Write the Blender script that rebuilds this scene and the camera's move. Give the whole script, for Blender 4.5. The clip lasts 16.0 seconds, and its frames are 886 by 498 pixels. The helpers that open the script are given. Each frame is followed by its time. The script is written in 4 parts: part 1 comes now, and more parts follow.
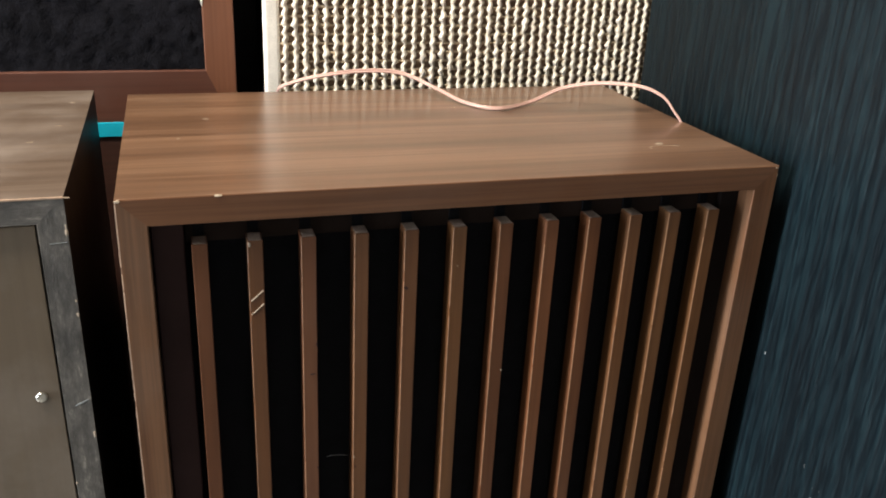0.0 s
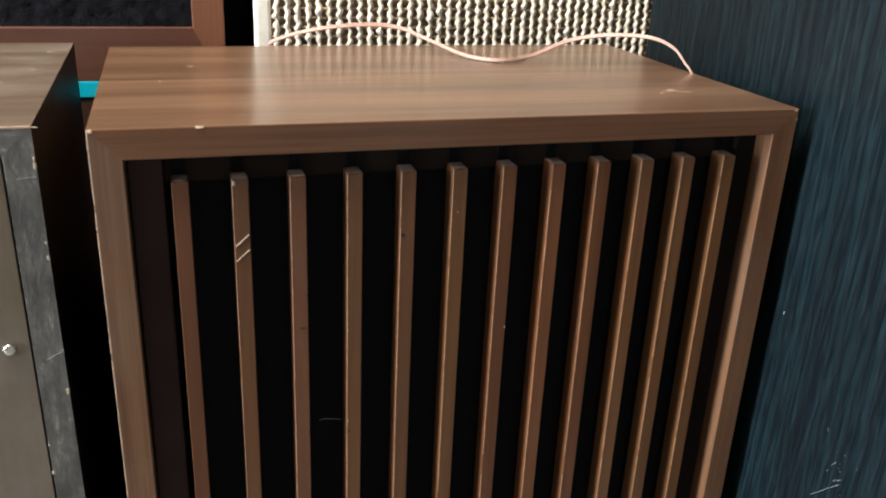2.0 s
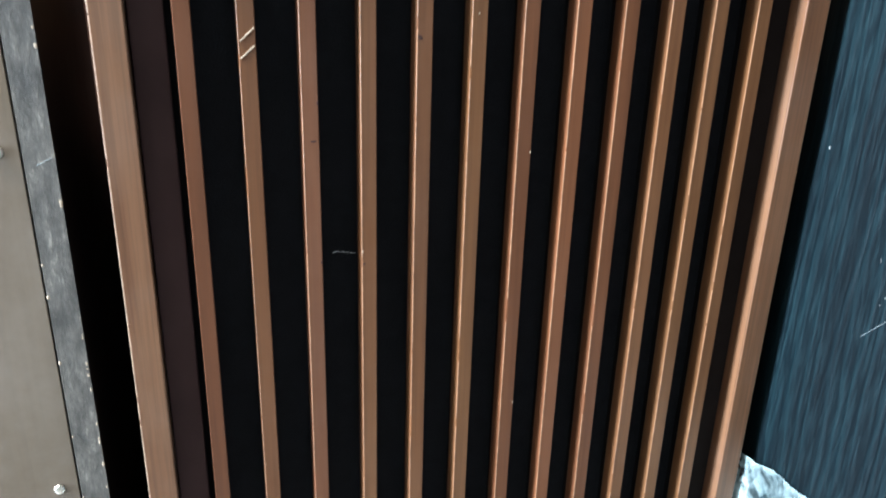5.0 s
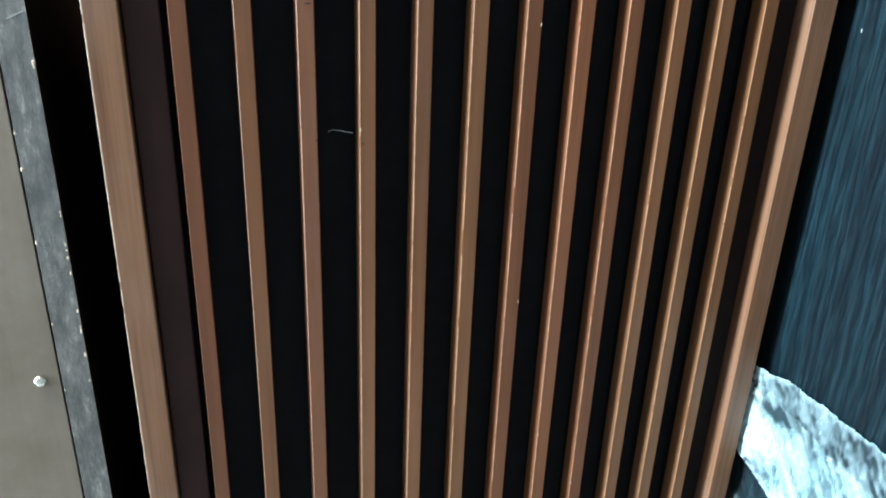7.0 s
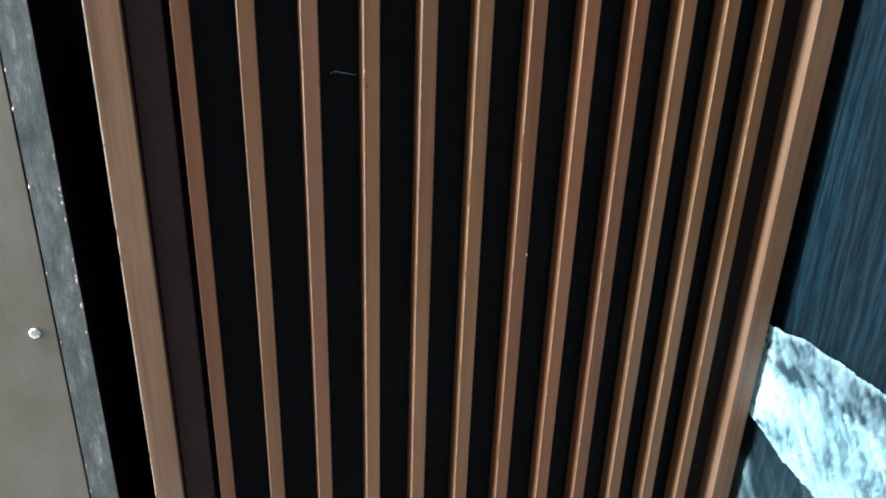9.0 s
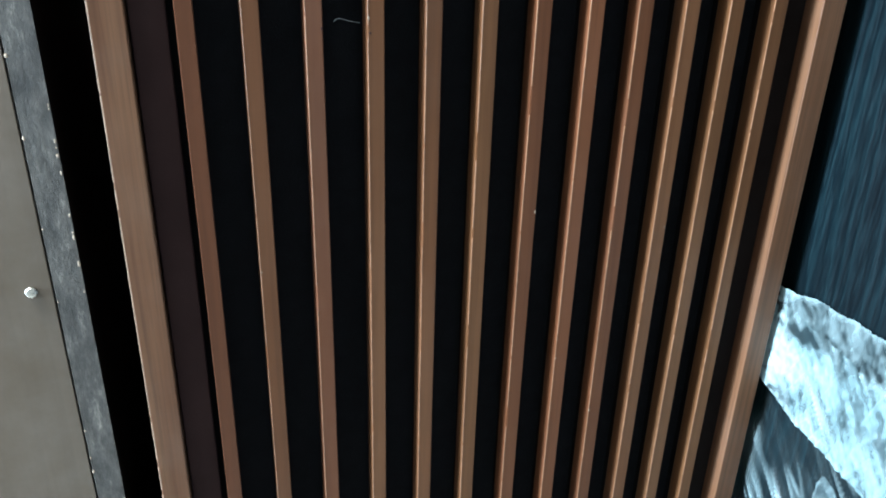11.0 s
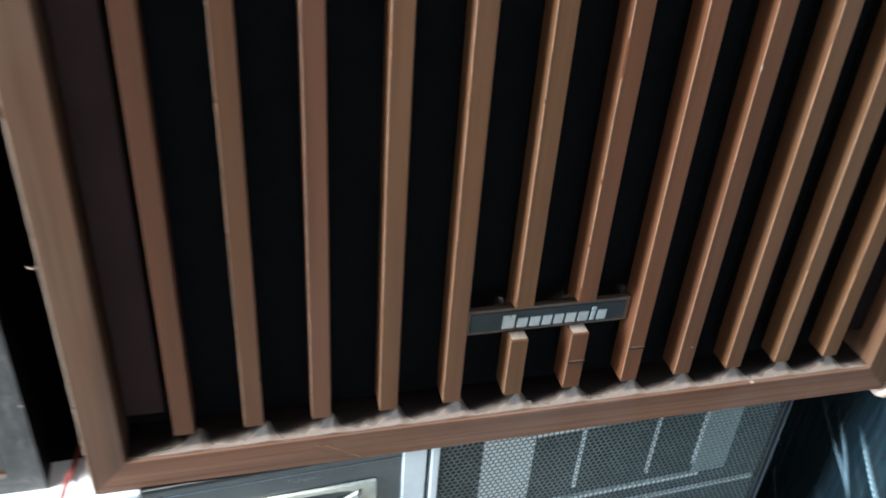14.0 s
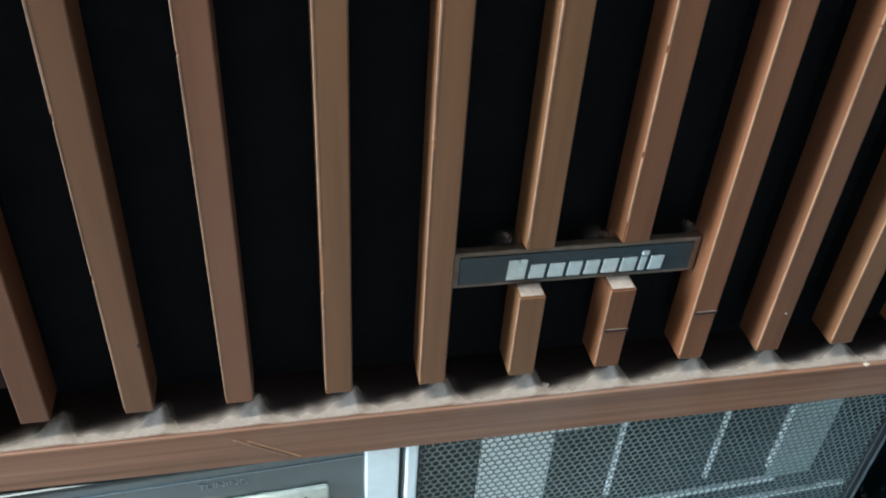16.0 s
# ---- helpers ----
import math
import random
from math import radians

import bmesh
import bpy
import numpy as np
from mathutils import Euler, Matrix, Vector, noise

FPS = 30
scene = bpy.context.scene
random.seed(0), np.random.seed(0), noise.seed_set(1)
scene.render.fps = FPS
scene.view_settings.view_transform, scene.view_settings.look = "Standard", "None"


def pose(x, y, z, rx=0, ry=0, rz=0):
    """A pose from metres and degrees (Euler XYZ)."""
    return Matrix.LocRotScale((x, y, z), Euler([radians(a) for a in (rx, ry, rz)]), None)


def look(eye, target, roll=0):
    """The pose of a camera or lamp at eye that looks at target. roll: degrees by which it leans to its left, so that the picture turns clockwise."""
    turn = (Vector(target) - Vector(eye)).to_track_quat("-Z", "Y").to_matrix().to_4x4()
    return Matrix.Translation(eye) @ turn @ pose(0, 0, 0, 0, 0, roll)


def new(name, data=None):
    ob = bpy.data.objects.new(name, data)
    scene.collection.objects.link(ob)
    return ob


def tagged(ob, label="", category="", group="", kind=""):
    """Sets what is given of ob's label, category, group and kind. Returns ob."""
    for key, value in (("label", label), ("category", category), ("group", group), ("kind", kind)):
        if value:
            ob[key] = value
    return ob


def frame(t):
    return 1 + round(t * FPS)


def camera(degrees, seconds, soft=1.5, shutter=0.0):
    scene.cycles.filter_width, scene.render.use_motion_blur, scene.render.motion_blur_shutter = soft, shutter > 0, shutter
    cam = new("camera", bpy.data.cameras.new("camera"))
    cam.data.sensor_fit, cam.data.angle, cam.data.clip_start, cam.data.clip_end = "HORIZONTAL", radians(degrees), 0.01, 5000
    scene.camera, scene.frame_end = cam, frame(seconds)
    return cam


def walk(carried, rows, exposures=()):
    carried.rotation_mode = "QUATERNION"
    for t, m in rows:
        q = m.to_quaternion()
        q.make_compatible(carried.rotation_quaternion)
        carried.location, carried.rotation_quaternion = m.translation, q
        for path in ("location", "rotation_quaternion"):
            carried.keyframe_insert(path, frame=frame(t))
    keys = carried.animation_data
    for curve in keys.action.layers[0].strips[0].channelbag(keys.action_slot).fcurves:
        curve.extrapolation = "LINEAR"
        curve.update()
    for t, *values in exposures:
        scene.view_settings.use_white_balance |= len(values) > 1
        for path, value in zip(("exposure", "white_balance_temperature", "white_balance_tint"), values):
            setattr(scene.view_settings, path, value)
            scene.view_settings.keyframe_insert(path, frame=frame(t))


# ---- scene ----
cam = camera(54.3, 16.0, soft=1.8, shutter=0.6)
PATH = [
    (0, (0.032, -0.42, 1.045), (0.6, 1.333, 0.267), 2.9),
    (0.5, (0.03, -0.419, 1.035), (0.601, 1.34, 0.271), 2.8),
    (1, (0.029, -0.411, 1.024), (0.604, 1.348, 0.265), 2.9),
    (1.5, (0.029, -0.407, 1.017), (0.605, 1.353, 0.262), 2.8),
    (2, (0.038, -0.405, 1.0), (0.612, 1.357, 0.246), 2.7),
    (2.5, (0.041, -0.406, 0.988), (0.609, 1.358, 0.235), 2.6),
    (3, (0.039, -0.404, 0.98), (0.605, 1.356, 0.217), 2.5),
    (3.5, (0.042, -0.401, 0.968), (0.607, 1.35, 0.183), 2.4),
    (4, (0.043, -0.401, 0.944), (0.611, 1.349, 0.16), 2.3),
    (4.5, (0.042, -0.404, 0.92), (0.605, 1.355, 0.153), 1.9),
    (5, (0.036, -0.406, 0.905), (0.583, 1.351, 0.121), 1.8),
    (7.5, (0.04, -0.395, 0.847), (0.576, 1.325, -0.022), 2.3),
    (8, (0.041, -0.394, 0.84), (0.583, 1.325, -0.028), 2.3),
    (8.5, (0.046, -0.392, 0.837), (0.578, 1.32, -0.05), 2.2),
    (9, (0.039, -0.393, 0.832), (0.568, 1.319, -0.055), 2.1),
    (11.5, (0.035, -0.386, 0.805), (0.568, 1.309, -0.112), 1.7),
    (12, (0.036, -0.376, 0.797), (0.557, 1.277, -0.202), 2.2),
    (12.5, (0.027, -0.389, 0.775), (0.544, 1.25, -0.248), 2.4),
    (13, (0.028, -0.38, 0.734), (0.493, 1.249, -0.33), 2.5),
    (13.5, (0.03, -0.342, 0.66), (0.504, 1.267, -0.429), 3.6),
    (14, (0.067, -0.26, 0.592), (0.52, 1.334, -0.529), 4.4),
    (14.5, (0.093, -0.218, 0.544), (0.494, 1.333, -0.653), 4.4),
    (15, (0.104, -0.2, 0.525), (0.47, 1.324, -0.719), 4.3),
    (15.5, (0.111, -0.184, 0.52), (0.471, 1.345, -0.718), 4.0),
    (16, (0.11, -0.174, 0.517), (0.47, 1.367, -0.706), 4.1),
]
EXPOSURES = [(0.0, -0.5, 6050, 8), (1.0, -0.48, 6000, 8), (2.5, -0.15, 5750, 5), (3.5, 0.38, 5550, 5), (4.0, 0.45, 5520, 5), (5.0, 0.85, 5220, 2), (7.5, 0.62, 4960, -5), (9.0, 0.54, 4910, -5), (12.0, 0.28, 5010, 0), (12.5, 0.16, 5060, 1), (13.0, -0.06, 5160, 1), (13.5, 0.2, 5400, 5), (14.0, 0.2, 5060, 2), (14.5, 0.16, 4940, -2), (15.5, 0.08, 5030, -2), (16.0, 0.26, 4880, -5)]
walk(cam, [(t, look(eye, target, roll)) for t, eye, target, roll in PATH], EXPOSURES)

B = 0.30          # height of the slatted speaker's base above the floor
W, H, D, F = 0.38, 0.597, 0.224, 0.0147

# ---- world and lights ----
world = bpy.data.worlds.new("room_air")
world.use_nodes = True
scene.world = world
wn = world.node_tree.nodes
wn["Background"].inputs["Color"].default_value = (0.75, 0.85, 1.0, 1)
wn["Background"].inputs["Strength"].default_value = 0.02


def area(name, eye, target, sx, sy, power, color):
    data = bpy.data.lights.new(name, "AREA")
    data.shape, data.size, data.size_y, data.energy, data.color = "RECTANGLE", sx, sy, power, color
    ob = new(name, data)
    ob.matrix_world = look(eye, target)
    return ob


area("window_daylight", (-1.74, -0.29, 0.95), (0.5, -0.20, 0.35), 0.42, 1.36, 90, (0.96, 0.98, 1.0))
area("ceiling_tube_light", (-0.85, -0.16, 2.38), (-0.85, -0.16, 0), 1.1, 0.12, 112, (1.0, 0.84, 0.65))


# ---- materials ----
def nodes_of(name):
    m = bpy.data.materials.new(name)
    m.use_nodes = True
    nt = m.node_tree
    return m, nt, nt.nodes["Principled BSDF"]


def ramp(nt, fac, stops):
    r = nt.nodes.new("ShaderNodeValToRGB")
    e = r.color_ramp.elements
    while len(e) < len(stops):
        e.new(0.5)
    for el, (p, c) in zip(e, stops):
        el.position, el.color = p, (*c, 1)
    nt.links.new(fac, r.inputs["Fac"])
    return r.outputs["Color"]


def coords(nt, scale, kind="Object", jitter=True):
    tc = nt.nodes.new("ShaderNodeTexCoord")
    mp = nt.nodes.new("ShaderNodeMapping")
    mp.inputs["Scale"].default_value = scale
    nt.links.new(tc.outputs[kind], mp.inputs["Vector"])
    if jitter:
        info = nt.nodes.new("ShaderNodeObjectInfo")
        mul = nt.nodes.new("ShaderNodeMath")
        mul.operation = "MULTIPLY"
        mul.inputs[1].default_value = 37.0
        nt.links.new(info.outputs["Random"], mul.inputs[0])
        nt.links.new(mul.outputs[0], mp.inputs["Location"])
    return mp.outputs["Vector"]


def noise_tex(nt, vec, scale, detail=4.0, rough=0.55, distort=0.0):
    n = nt.nodes.new("ShaderNodeTexNoise")
    n.inputs["Scale"].default_value, n.inputs["Detail"].default_value = scale, detail
    n.inputs["Roughness"].default_value, n.inputs["Distortion"].default_value = rough, distort
    nt.links.new(vec, n.inputs["Vector"])
    return n.outputs["Fac"]


def mixc(nt, fac, a, b, mode="MIX"):
    m = nt.nodes.new("ShaderNodeMix")
    m.data_type, m.blend_type = "RGBA", mode
    for socket, v in ((m.inputs["Factor"], fac), (m.inputs["A"], a), (m.inputs["B"], b)):
        if isinstance(v, (int, float)):
            socket.default_value = v
        elif isinstance(v, tuple):
            socket.default_value = (*v, 1)
        else:
            nt.links.new(v, socket)
    return m.outputs["Result"]


def bump(nt, height, bsdf, strength, dist):
    b = nt.nodes.new("ShaderNodeBump")
    b.inputs["Strength"].default_value, b.inputs["Distance"].default_value = strength, dist
    nt.links.new(height, b.inputs["Height"])
    nt.links.new(b.outputs["Normal"], bsdf.inputs["Normal"])


def rough_from(nt, fac, bsdf, lo, hi):
    m = nt.nodes.new("ShaderNodeMapRange")
    m.inputs["To Min"].default_value, m.inputs["To Max"].default_value = lo, hi
    nt.links.new(fac, m.inputs["Value"])
    nt.links.new(m.outputs["Result"], bsdf.inputs["Roughness"])


def wood(name, axis, dark, mid, light, rough=0.4, coat=0.0, grain=1.0, wear=0.12, vary=0.0, pore=0.5):
    m, nt, bs = nodes_of(name)
    long, cross = 1.3, 34.0 * grain
    sc = tuple(long if i == axis else cross for i in range(3))
    v = coords(nt, sc)
    broad = noise_tex(nt, v, 1.0, 5, 0.6, 0.6)
    sc2 = tuple(7.0 if i == axis else 420.0 * grain for i in range(3))
    fine = noise_tex(nt, coords(nt, sc2), 1.0, 3, 0.6)
    col = ramp(nt, broad, [(0.30, dark), (0.47, mid), (0.58, light), (0.72, mid)])
    pores = ramp(nt, fine, [(0.36, (0.55, 0.55, 0.55)), (0.56, (1, 1, 1))])
    col = mixc(nt, pore, col, pores, "MULTIPLY")
    patch = noise_tex(nt, coords(nt, (9, 9, 9)), 1.0, 6, 0.65)
    haze = ramp(nt, patch, [(0.45, (0, 0, 0)), (0.75, (1, 1, 1))])
    dustm = nt.nodes.new("ShaderNodeMath")
    dustm.operation = "MULTIPLY"
    dustm.inputs[1].default_value = wear
    nt.links.new(haze, dustm.inputs[0])
    col = mixc(nt, dustm.outputs[0], col, (0.33, 0.29, 0.26))
    if vary:
        info = nt.nodes.new("ShaderNodeObjectInfo")
        tone = ramp(nt, info.outputs["Random"], [(0.0, (1.02, 0.80, 0.76)), (0.25, (0.98, 0.96, 0.92)), (0.5, (1.0, 1.06, 0.98)), (0.8, (1.06, 1.02, 0.98)), (1.0, (0.86, 0.72, 0.72))])
        col = mixc(nt, vary, col, tone, "MULTIPLY")
    nt.links.new(col, bs.inputs["Base Color"])
    rough_from(nt, patch, bs, rough - 0.1, rough + 0.14)
    bs.inputs["Coat Weight"].default_value, bs.inputs["Coat Roughness"].default_value = coat, 0.25
    bump(nt, fine, bs, 0.18, 0.0003)
    return m


def plain(name, color, rough=0.5, metal=0.0, spread=0.25, scale=60.0, bumpy=0.1, coat=0.0):
    m, nt, bs = nodes_of(name)
    n1 = noise_tex(nt, coords(nt, (1, 1, 1)), scale, 5, 0.6)
    n2 = noise_tex(nt, coords(nt, (1, 1, 1)), scale * 0.13, 3, 0.6)
    lo, hi = tuple(c * (1 - spread) for c in color), tuple(min(1, c * (1 + spread)) for c in color)
    col = ramp(nt, n1, [(0.35, lo), (0.65, hi)])
    col = mixc(nt, 0.5, col, ramp(nt, n2, [(0.35, lo), (0.65, hi)]))
    nt.links.new(col, bs.inputs["Base Color"])
    rough_from(nt, n2, bs, max(0.02, rough - 0.08), rough + 0.08)
    bs.inputs["Metallic"].default_value, bs.inputs["Coat Weight"].default_value = metal, coat
    if bumpy:
        bump(nt, n1, bs, bumpy, 0.0006)
    return m


WAL_D, WAL_M, WAL_L = (0.086, 0.038, 0.018), (0.118, 0.055, 0.027), (0.148, 0.075, 0.038)
# Same laminate as the sides; the light on top is painted as a paler tone.
walnut_x = wood("walnut_laminate_lit_along_x", 0, (0.108, 0.056, 0.030), (0.162, 0.086, 0.047), (0.215, 0.122, 0.071), 0.36, 0.75, 1.25, 0.06, 0.0, 0.6)
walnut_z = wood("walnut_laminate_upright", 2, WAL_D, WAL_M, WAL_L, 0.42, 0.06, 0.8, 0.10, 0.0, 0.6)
# The top's laminate again, with the front's shade in its colour.
rail_walnut = wood("satin_walnut_rail_shaded", 0, (0.086, 0.037, 0.018), (0.124, 0.056, 0.027), (0.156, 0.076, 0.038), 0.48, 0.0, 1.0, 0.05, 0.0, 0.5)
dull_walnut_x = wood("dull_walnut_along_x", 0, (0.120, 0.054, 0.030), (0.182, 0.086, 0.047), (0.235, 0.118, 0.068), 0.6, 0.0, 1.2, 0.2, 0.0, 0.7)
rubbed_walnut_x = wood("rubbed_grey_walnut_along_x", 0, (0.088, 0.060, 0.043), (0.108, 0.076, 0.055), (0.135, 0.098, 0.073), 0.42, 0.15, 1.3, 0.5)
slat_wood = wood("stained_slat_wood", 2, (0.100, 0.0420, 0.0180), (0.120, 0.0525, 0.0225), (0.140, 0.0640, 0.0285), 0.42, 0.0, 0.5, 0.03, 0.8, 0.4)
slat_wood_red = wood("reddish_slat_wood", 2, (0.100, 0.039, 0.0175), (0.116, 0.046, 0.0205), (0.132, 0.054, 0.025), 0.5, 0.0, 0.5, 0.06, 0.0, 0.25)
red_wood = wood("reddish_brown_veneer", 0, (0.078, 0.027, 0.017), (0.090, 0.032, 0.019), (0.100, 0.037, 0.022), 0.45, 0.05, 1.0, 0.05, 0.0, 0.3)
# Side towards the gap: its deep shade is put into this near-black.
gap_shade_side = wood("wine_side_gap_shade", 2, (0.0020, 0.0012, 0.0012), (0.0026, 0.0016, 0.0016), (0.0034, 0.0020, 0.0020), 0.45, 0.0, 1.0, 0.002)
gap_shade_side.node_tree.nodes["Principled BSDF"].inputs["Specular IOR Level"].default_value = 0.14
# Front seen down the gap: shade is painted into the reddish brown.
shaded_front = wood("wine_front_gap_shade", 0, (0.036, 0.014, 0.010), (0.044, 0.017, 0.012), (0.052, 0.021, 0.014), 0.5, 0.0)
red_wood_z = wood("reddish_brown_veneer_upright", 2, (0.135, 0.052, 0.026), (0.155, 0.060, 0.030), (0.172, 0.069, 0.035), 0.45, 0.05, 1.0, 0.05, 0.0, 0.3)


def scuffed_black(name, stretch):
    m, nt, bs = nodes_of(name)
    n1 = noise_tex(nt, coords(nt, stretch), 1.0, 10, 0.78, 0.15)
    n2 = noise_tex(nt, coords(nt, (38, 38, 38)), 1.0, 5, 0.65)
    n3 = noise_tex(nt, coords(nt, tuple(3.2 * c for c in stretch)), 1.0, 6, 0.7, 0.3)
    col = ramp(nt, n1, [(0.40, (0.048, 0.044, 0.040)), (0.50, (0.080, 0.074, 0.067)), (0.58, (0.118, 0.109, 0.098)), (0.68, (0.30, 0.275, 0.24))])
    col = mixc(nt, 0.6, col, ramp(nt, n2, [(0.38, (0.50, 0.50, 0.50)), (0.62, (1.15, 1.13, 1.10))]), "MULTIPLY")
    col = mixc(nt, ramp(nt, n3, [(0.67, (0, 0, 0)), (0.73, (0.8, 0.8, 0.8))]), col, (0.34, 0.30, 0.25))
    nt.links.new(col, bs.inputs["Base Color"])
    rough_from(nt, n1, bs, 0.45, 0.75)
    bump(nt, n1, bs, 0.6, 0.0008)
    return m


old_black_edge = scuffed_black("worn_black_edge", (190, 190, 55))
old_black_edge_x = scuffed_black("worn_black_edge_along_x", (55, 190, 190))
back_board = wood("olive_brown_hardboard", 2, (0.088, 0.064, 0.041), (0.096, 0.071, 0.046), (0.104, 0.077, 0.051), 0.42, 0.05, 0.5, 0.25, 0.0, 0.2)
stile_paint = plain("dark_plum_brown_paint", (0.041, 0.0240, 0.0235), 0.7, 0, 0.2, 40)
# Right stile: the recess's shade is put into the stile's colour.
shadow_paint = plain("shaded_stile_brown", (0.0105, 0.0078, 0.0072), 0.8, 0, 0.25, 60)
ledge_paint = plain("dark_brown_ledge_paint", (0.020, 0.0135, 0.0115), 0.7, 0, 0.25, 60)
black_cloth = plain("black_grille_cloth", (0.0085, 0.0088, 0.0105), 0.95, 0, 0.3, 900, 0.4)
black_foam = plain("black_foam", (0.0085, 0.0085, 0.0110), 0.95, 0, 0.7, 620, 1.0)
dust_grey = plain("grey_brown_dust", (0.215, 0.165, 0.132), 0.97, 0, 0.3, 700, 0.9)
# Pale tones for rubbed wood and scuffs, and for painted highlights on lit edges.
slat_edge = plain("pale_edge_glint_and_scuff", (0.205, 0.108, 0.057), 0.45, 0, 0.4, 200, 0.3)
rubbed_edge = plain("pale_rubbed_lit_edge", (0.33, 0.22, 0.15), 0.5, 0, 0.35, 300, 0.2)
raw_wood = plain("raw_chipped_board", (0.35, 0.28, 0.21), 0.85, 0, 0.25, 500, 0.5)
white_paint = plain("white_chip", (0.7, 0.68, 0.64), 0.7, 0, 0.1, 300, 0.3)
screw_metal = plain("zinc_screw", (0.62, 0.60, 0.55), 0.28, 1.0, 0.2, 500, 0.3)
cream_yarn = plain("cream_yarn", (0.78, 0.71, 0.60), 0.9, 0, 0.18, 700, 0.6)
cream_cloth = plain("cream_border_cloth", (0.88, 0.84, 0.76), 0.9, 0, 0.12, 800, 0.6)
weft_yarn = plain("tan_weft_yarn", (0.50, 0.41, 0.30), 0.9, 0, 0.3, 700, 0.6)
weave_back = plain("brown_weave_backing", (0.235, 0.165, 0.112), 0.95, 0, 0.4, 600, 0.5)
pink_pvc = plain("pink_cable_sheath", (0.56, 0.36, 0.31), 0.30, 0, 0.12, 200, 0.05)
red_pvc = plain("red_wire_sheath", (0.26, 0.06, 0.05), 0.4, 0, 0.12, 200, 0.05)
cyan_tape = plain("cyan_tape", (0.025, 0.46, 0.64), 0.28, 0, 0.1, 90, 0.15)
silver_plastic = plain("silver_painted_plastic", (0.90, 0.91, 0.90), 0.38, 0.0, 0.08, 130, 0.06)
ivory_plastic = plain("yellowed_ivory_plastic", (0.60, 0.58, 0.48), 0.45, 0, 0.28, 220, 0.25)
slot_stain = plain("brown_stain", (0.43, 0.39, 0.28), 0.6, 0, 0.4, 400, 0.2)
ivory_white = plain("clean_ivory_rim", (0.82, 0.82, 0.76), 0.4, 0, 0.1, 300, 0.1)
# Black dial; the floor's glare on it is put into this grey.
dial_black = plain("glossy_dial_greyed_by_glare", (0.082, 0.093, 0.096), 0.16, 0, 0.3, 40, 0.02, 0.8)
dial_grey = plain("dark_grey_panel", (0.045, 0.050, 0.055), 0.3, 0, 0.2, 80, 0.05)
black_plastic = plain("black_plastic", (0.012, 0.013, 0.014), 0.4, 0, 0.3, 90, 0.1)
matte_black = plain("matte_black_casing", (0.006, 0.006, 0.0065), 0.9, 0, 0.3, 90, 0.1)
print_white = plain("white_print", (0.50, 0.53, 0.54), 0.5, 0, 0.08, 500, 0)
print_dim = plain("dim_print", (0.19, 0.21, 0.22), 0.5, 0, 0.1, 500, 0)
perf_metal = plain("perforated_steel", (0.215, 0.245, 0.235), 0.34, 0.3, 0.3, 200, 0.05)
chamber_dark = plain("dark_chamber", (0.024, 0.032, 0.033), 0.4, 0, 0.3, 60, 0.1)
dull_plate = plain("dull_silver_plate", (0.42, 0.47, 0.46), 0.4, 0.0, 0.15, 90, 0.05)
plate_silver = plain("bright_silver_plate", (0.93, 0.94, 0.93), 0.3, 0.0, 0.06, 90, 0.05)
badge_dark = plain("dark_blue_grey_badge", (0.030, 0.038, 0.044), 0.33, 0.2, 0.25, 160, 0.05)
badge_rim = plain("tarnished_bronze_rim", (0.16, 0.115, 0.085), 0.42, 0.4, 0.3, 300, 0.2)
letter_silver = plain("brushed_silver", (0.60, 0.62, 0.60), 0.3, 0.5, 0.15, 600, 0.1)
cork = plain("pale_cork_foot", (0.62, 0.44, 0.32), 0.8, 0, 0.2, 400, 0.4)
wall_paint = plain("grey_wall_paint", (0.42, 0.42, 0.41), 0.85, 0, 0.08, 8, 0.1)
floor_tile = plain("dull_grey_floor_tile", (0.24, 0.24, 0.23), 0.35, 0, 0.12, 5, 0.02)
ceiling_paint = plain("white_ceiling_paint", (0.35, 0.35, 0.34), 0.9, 0, 0.05, 6, 0.05)


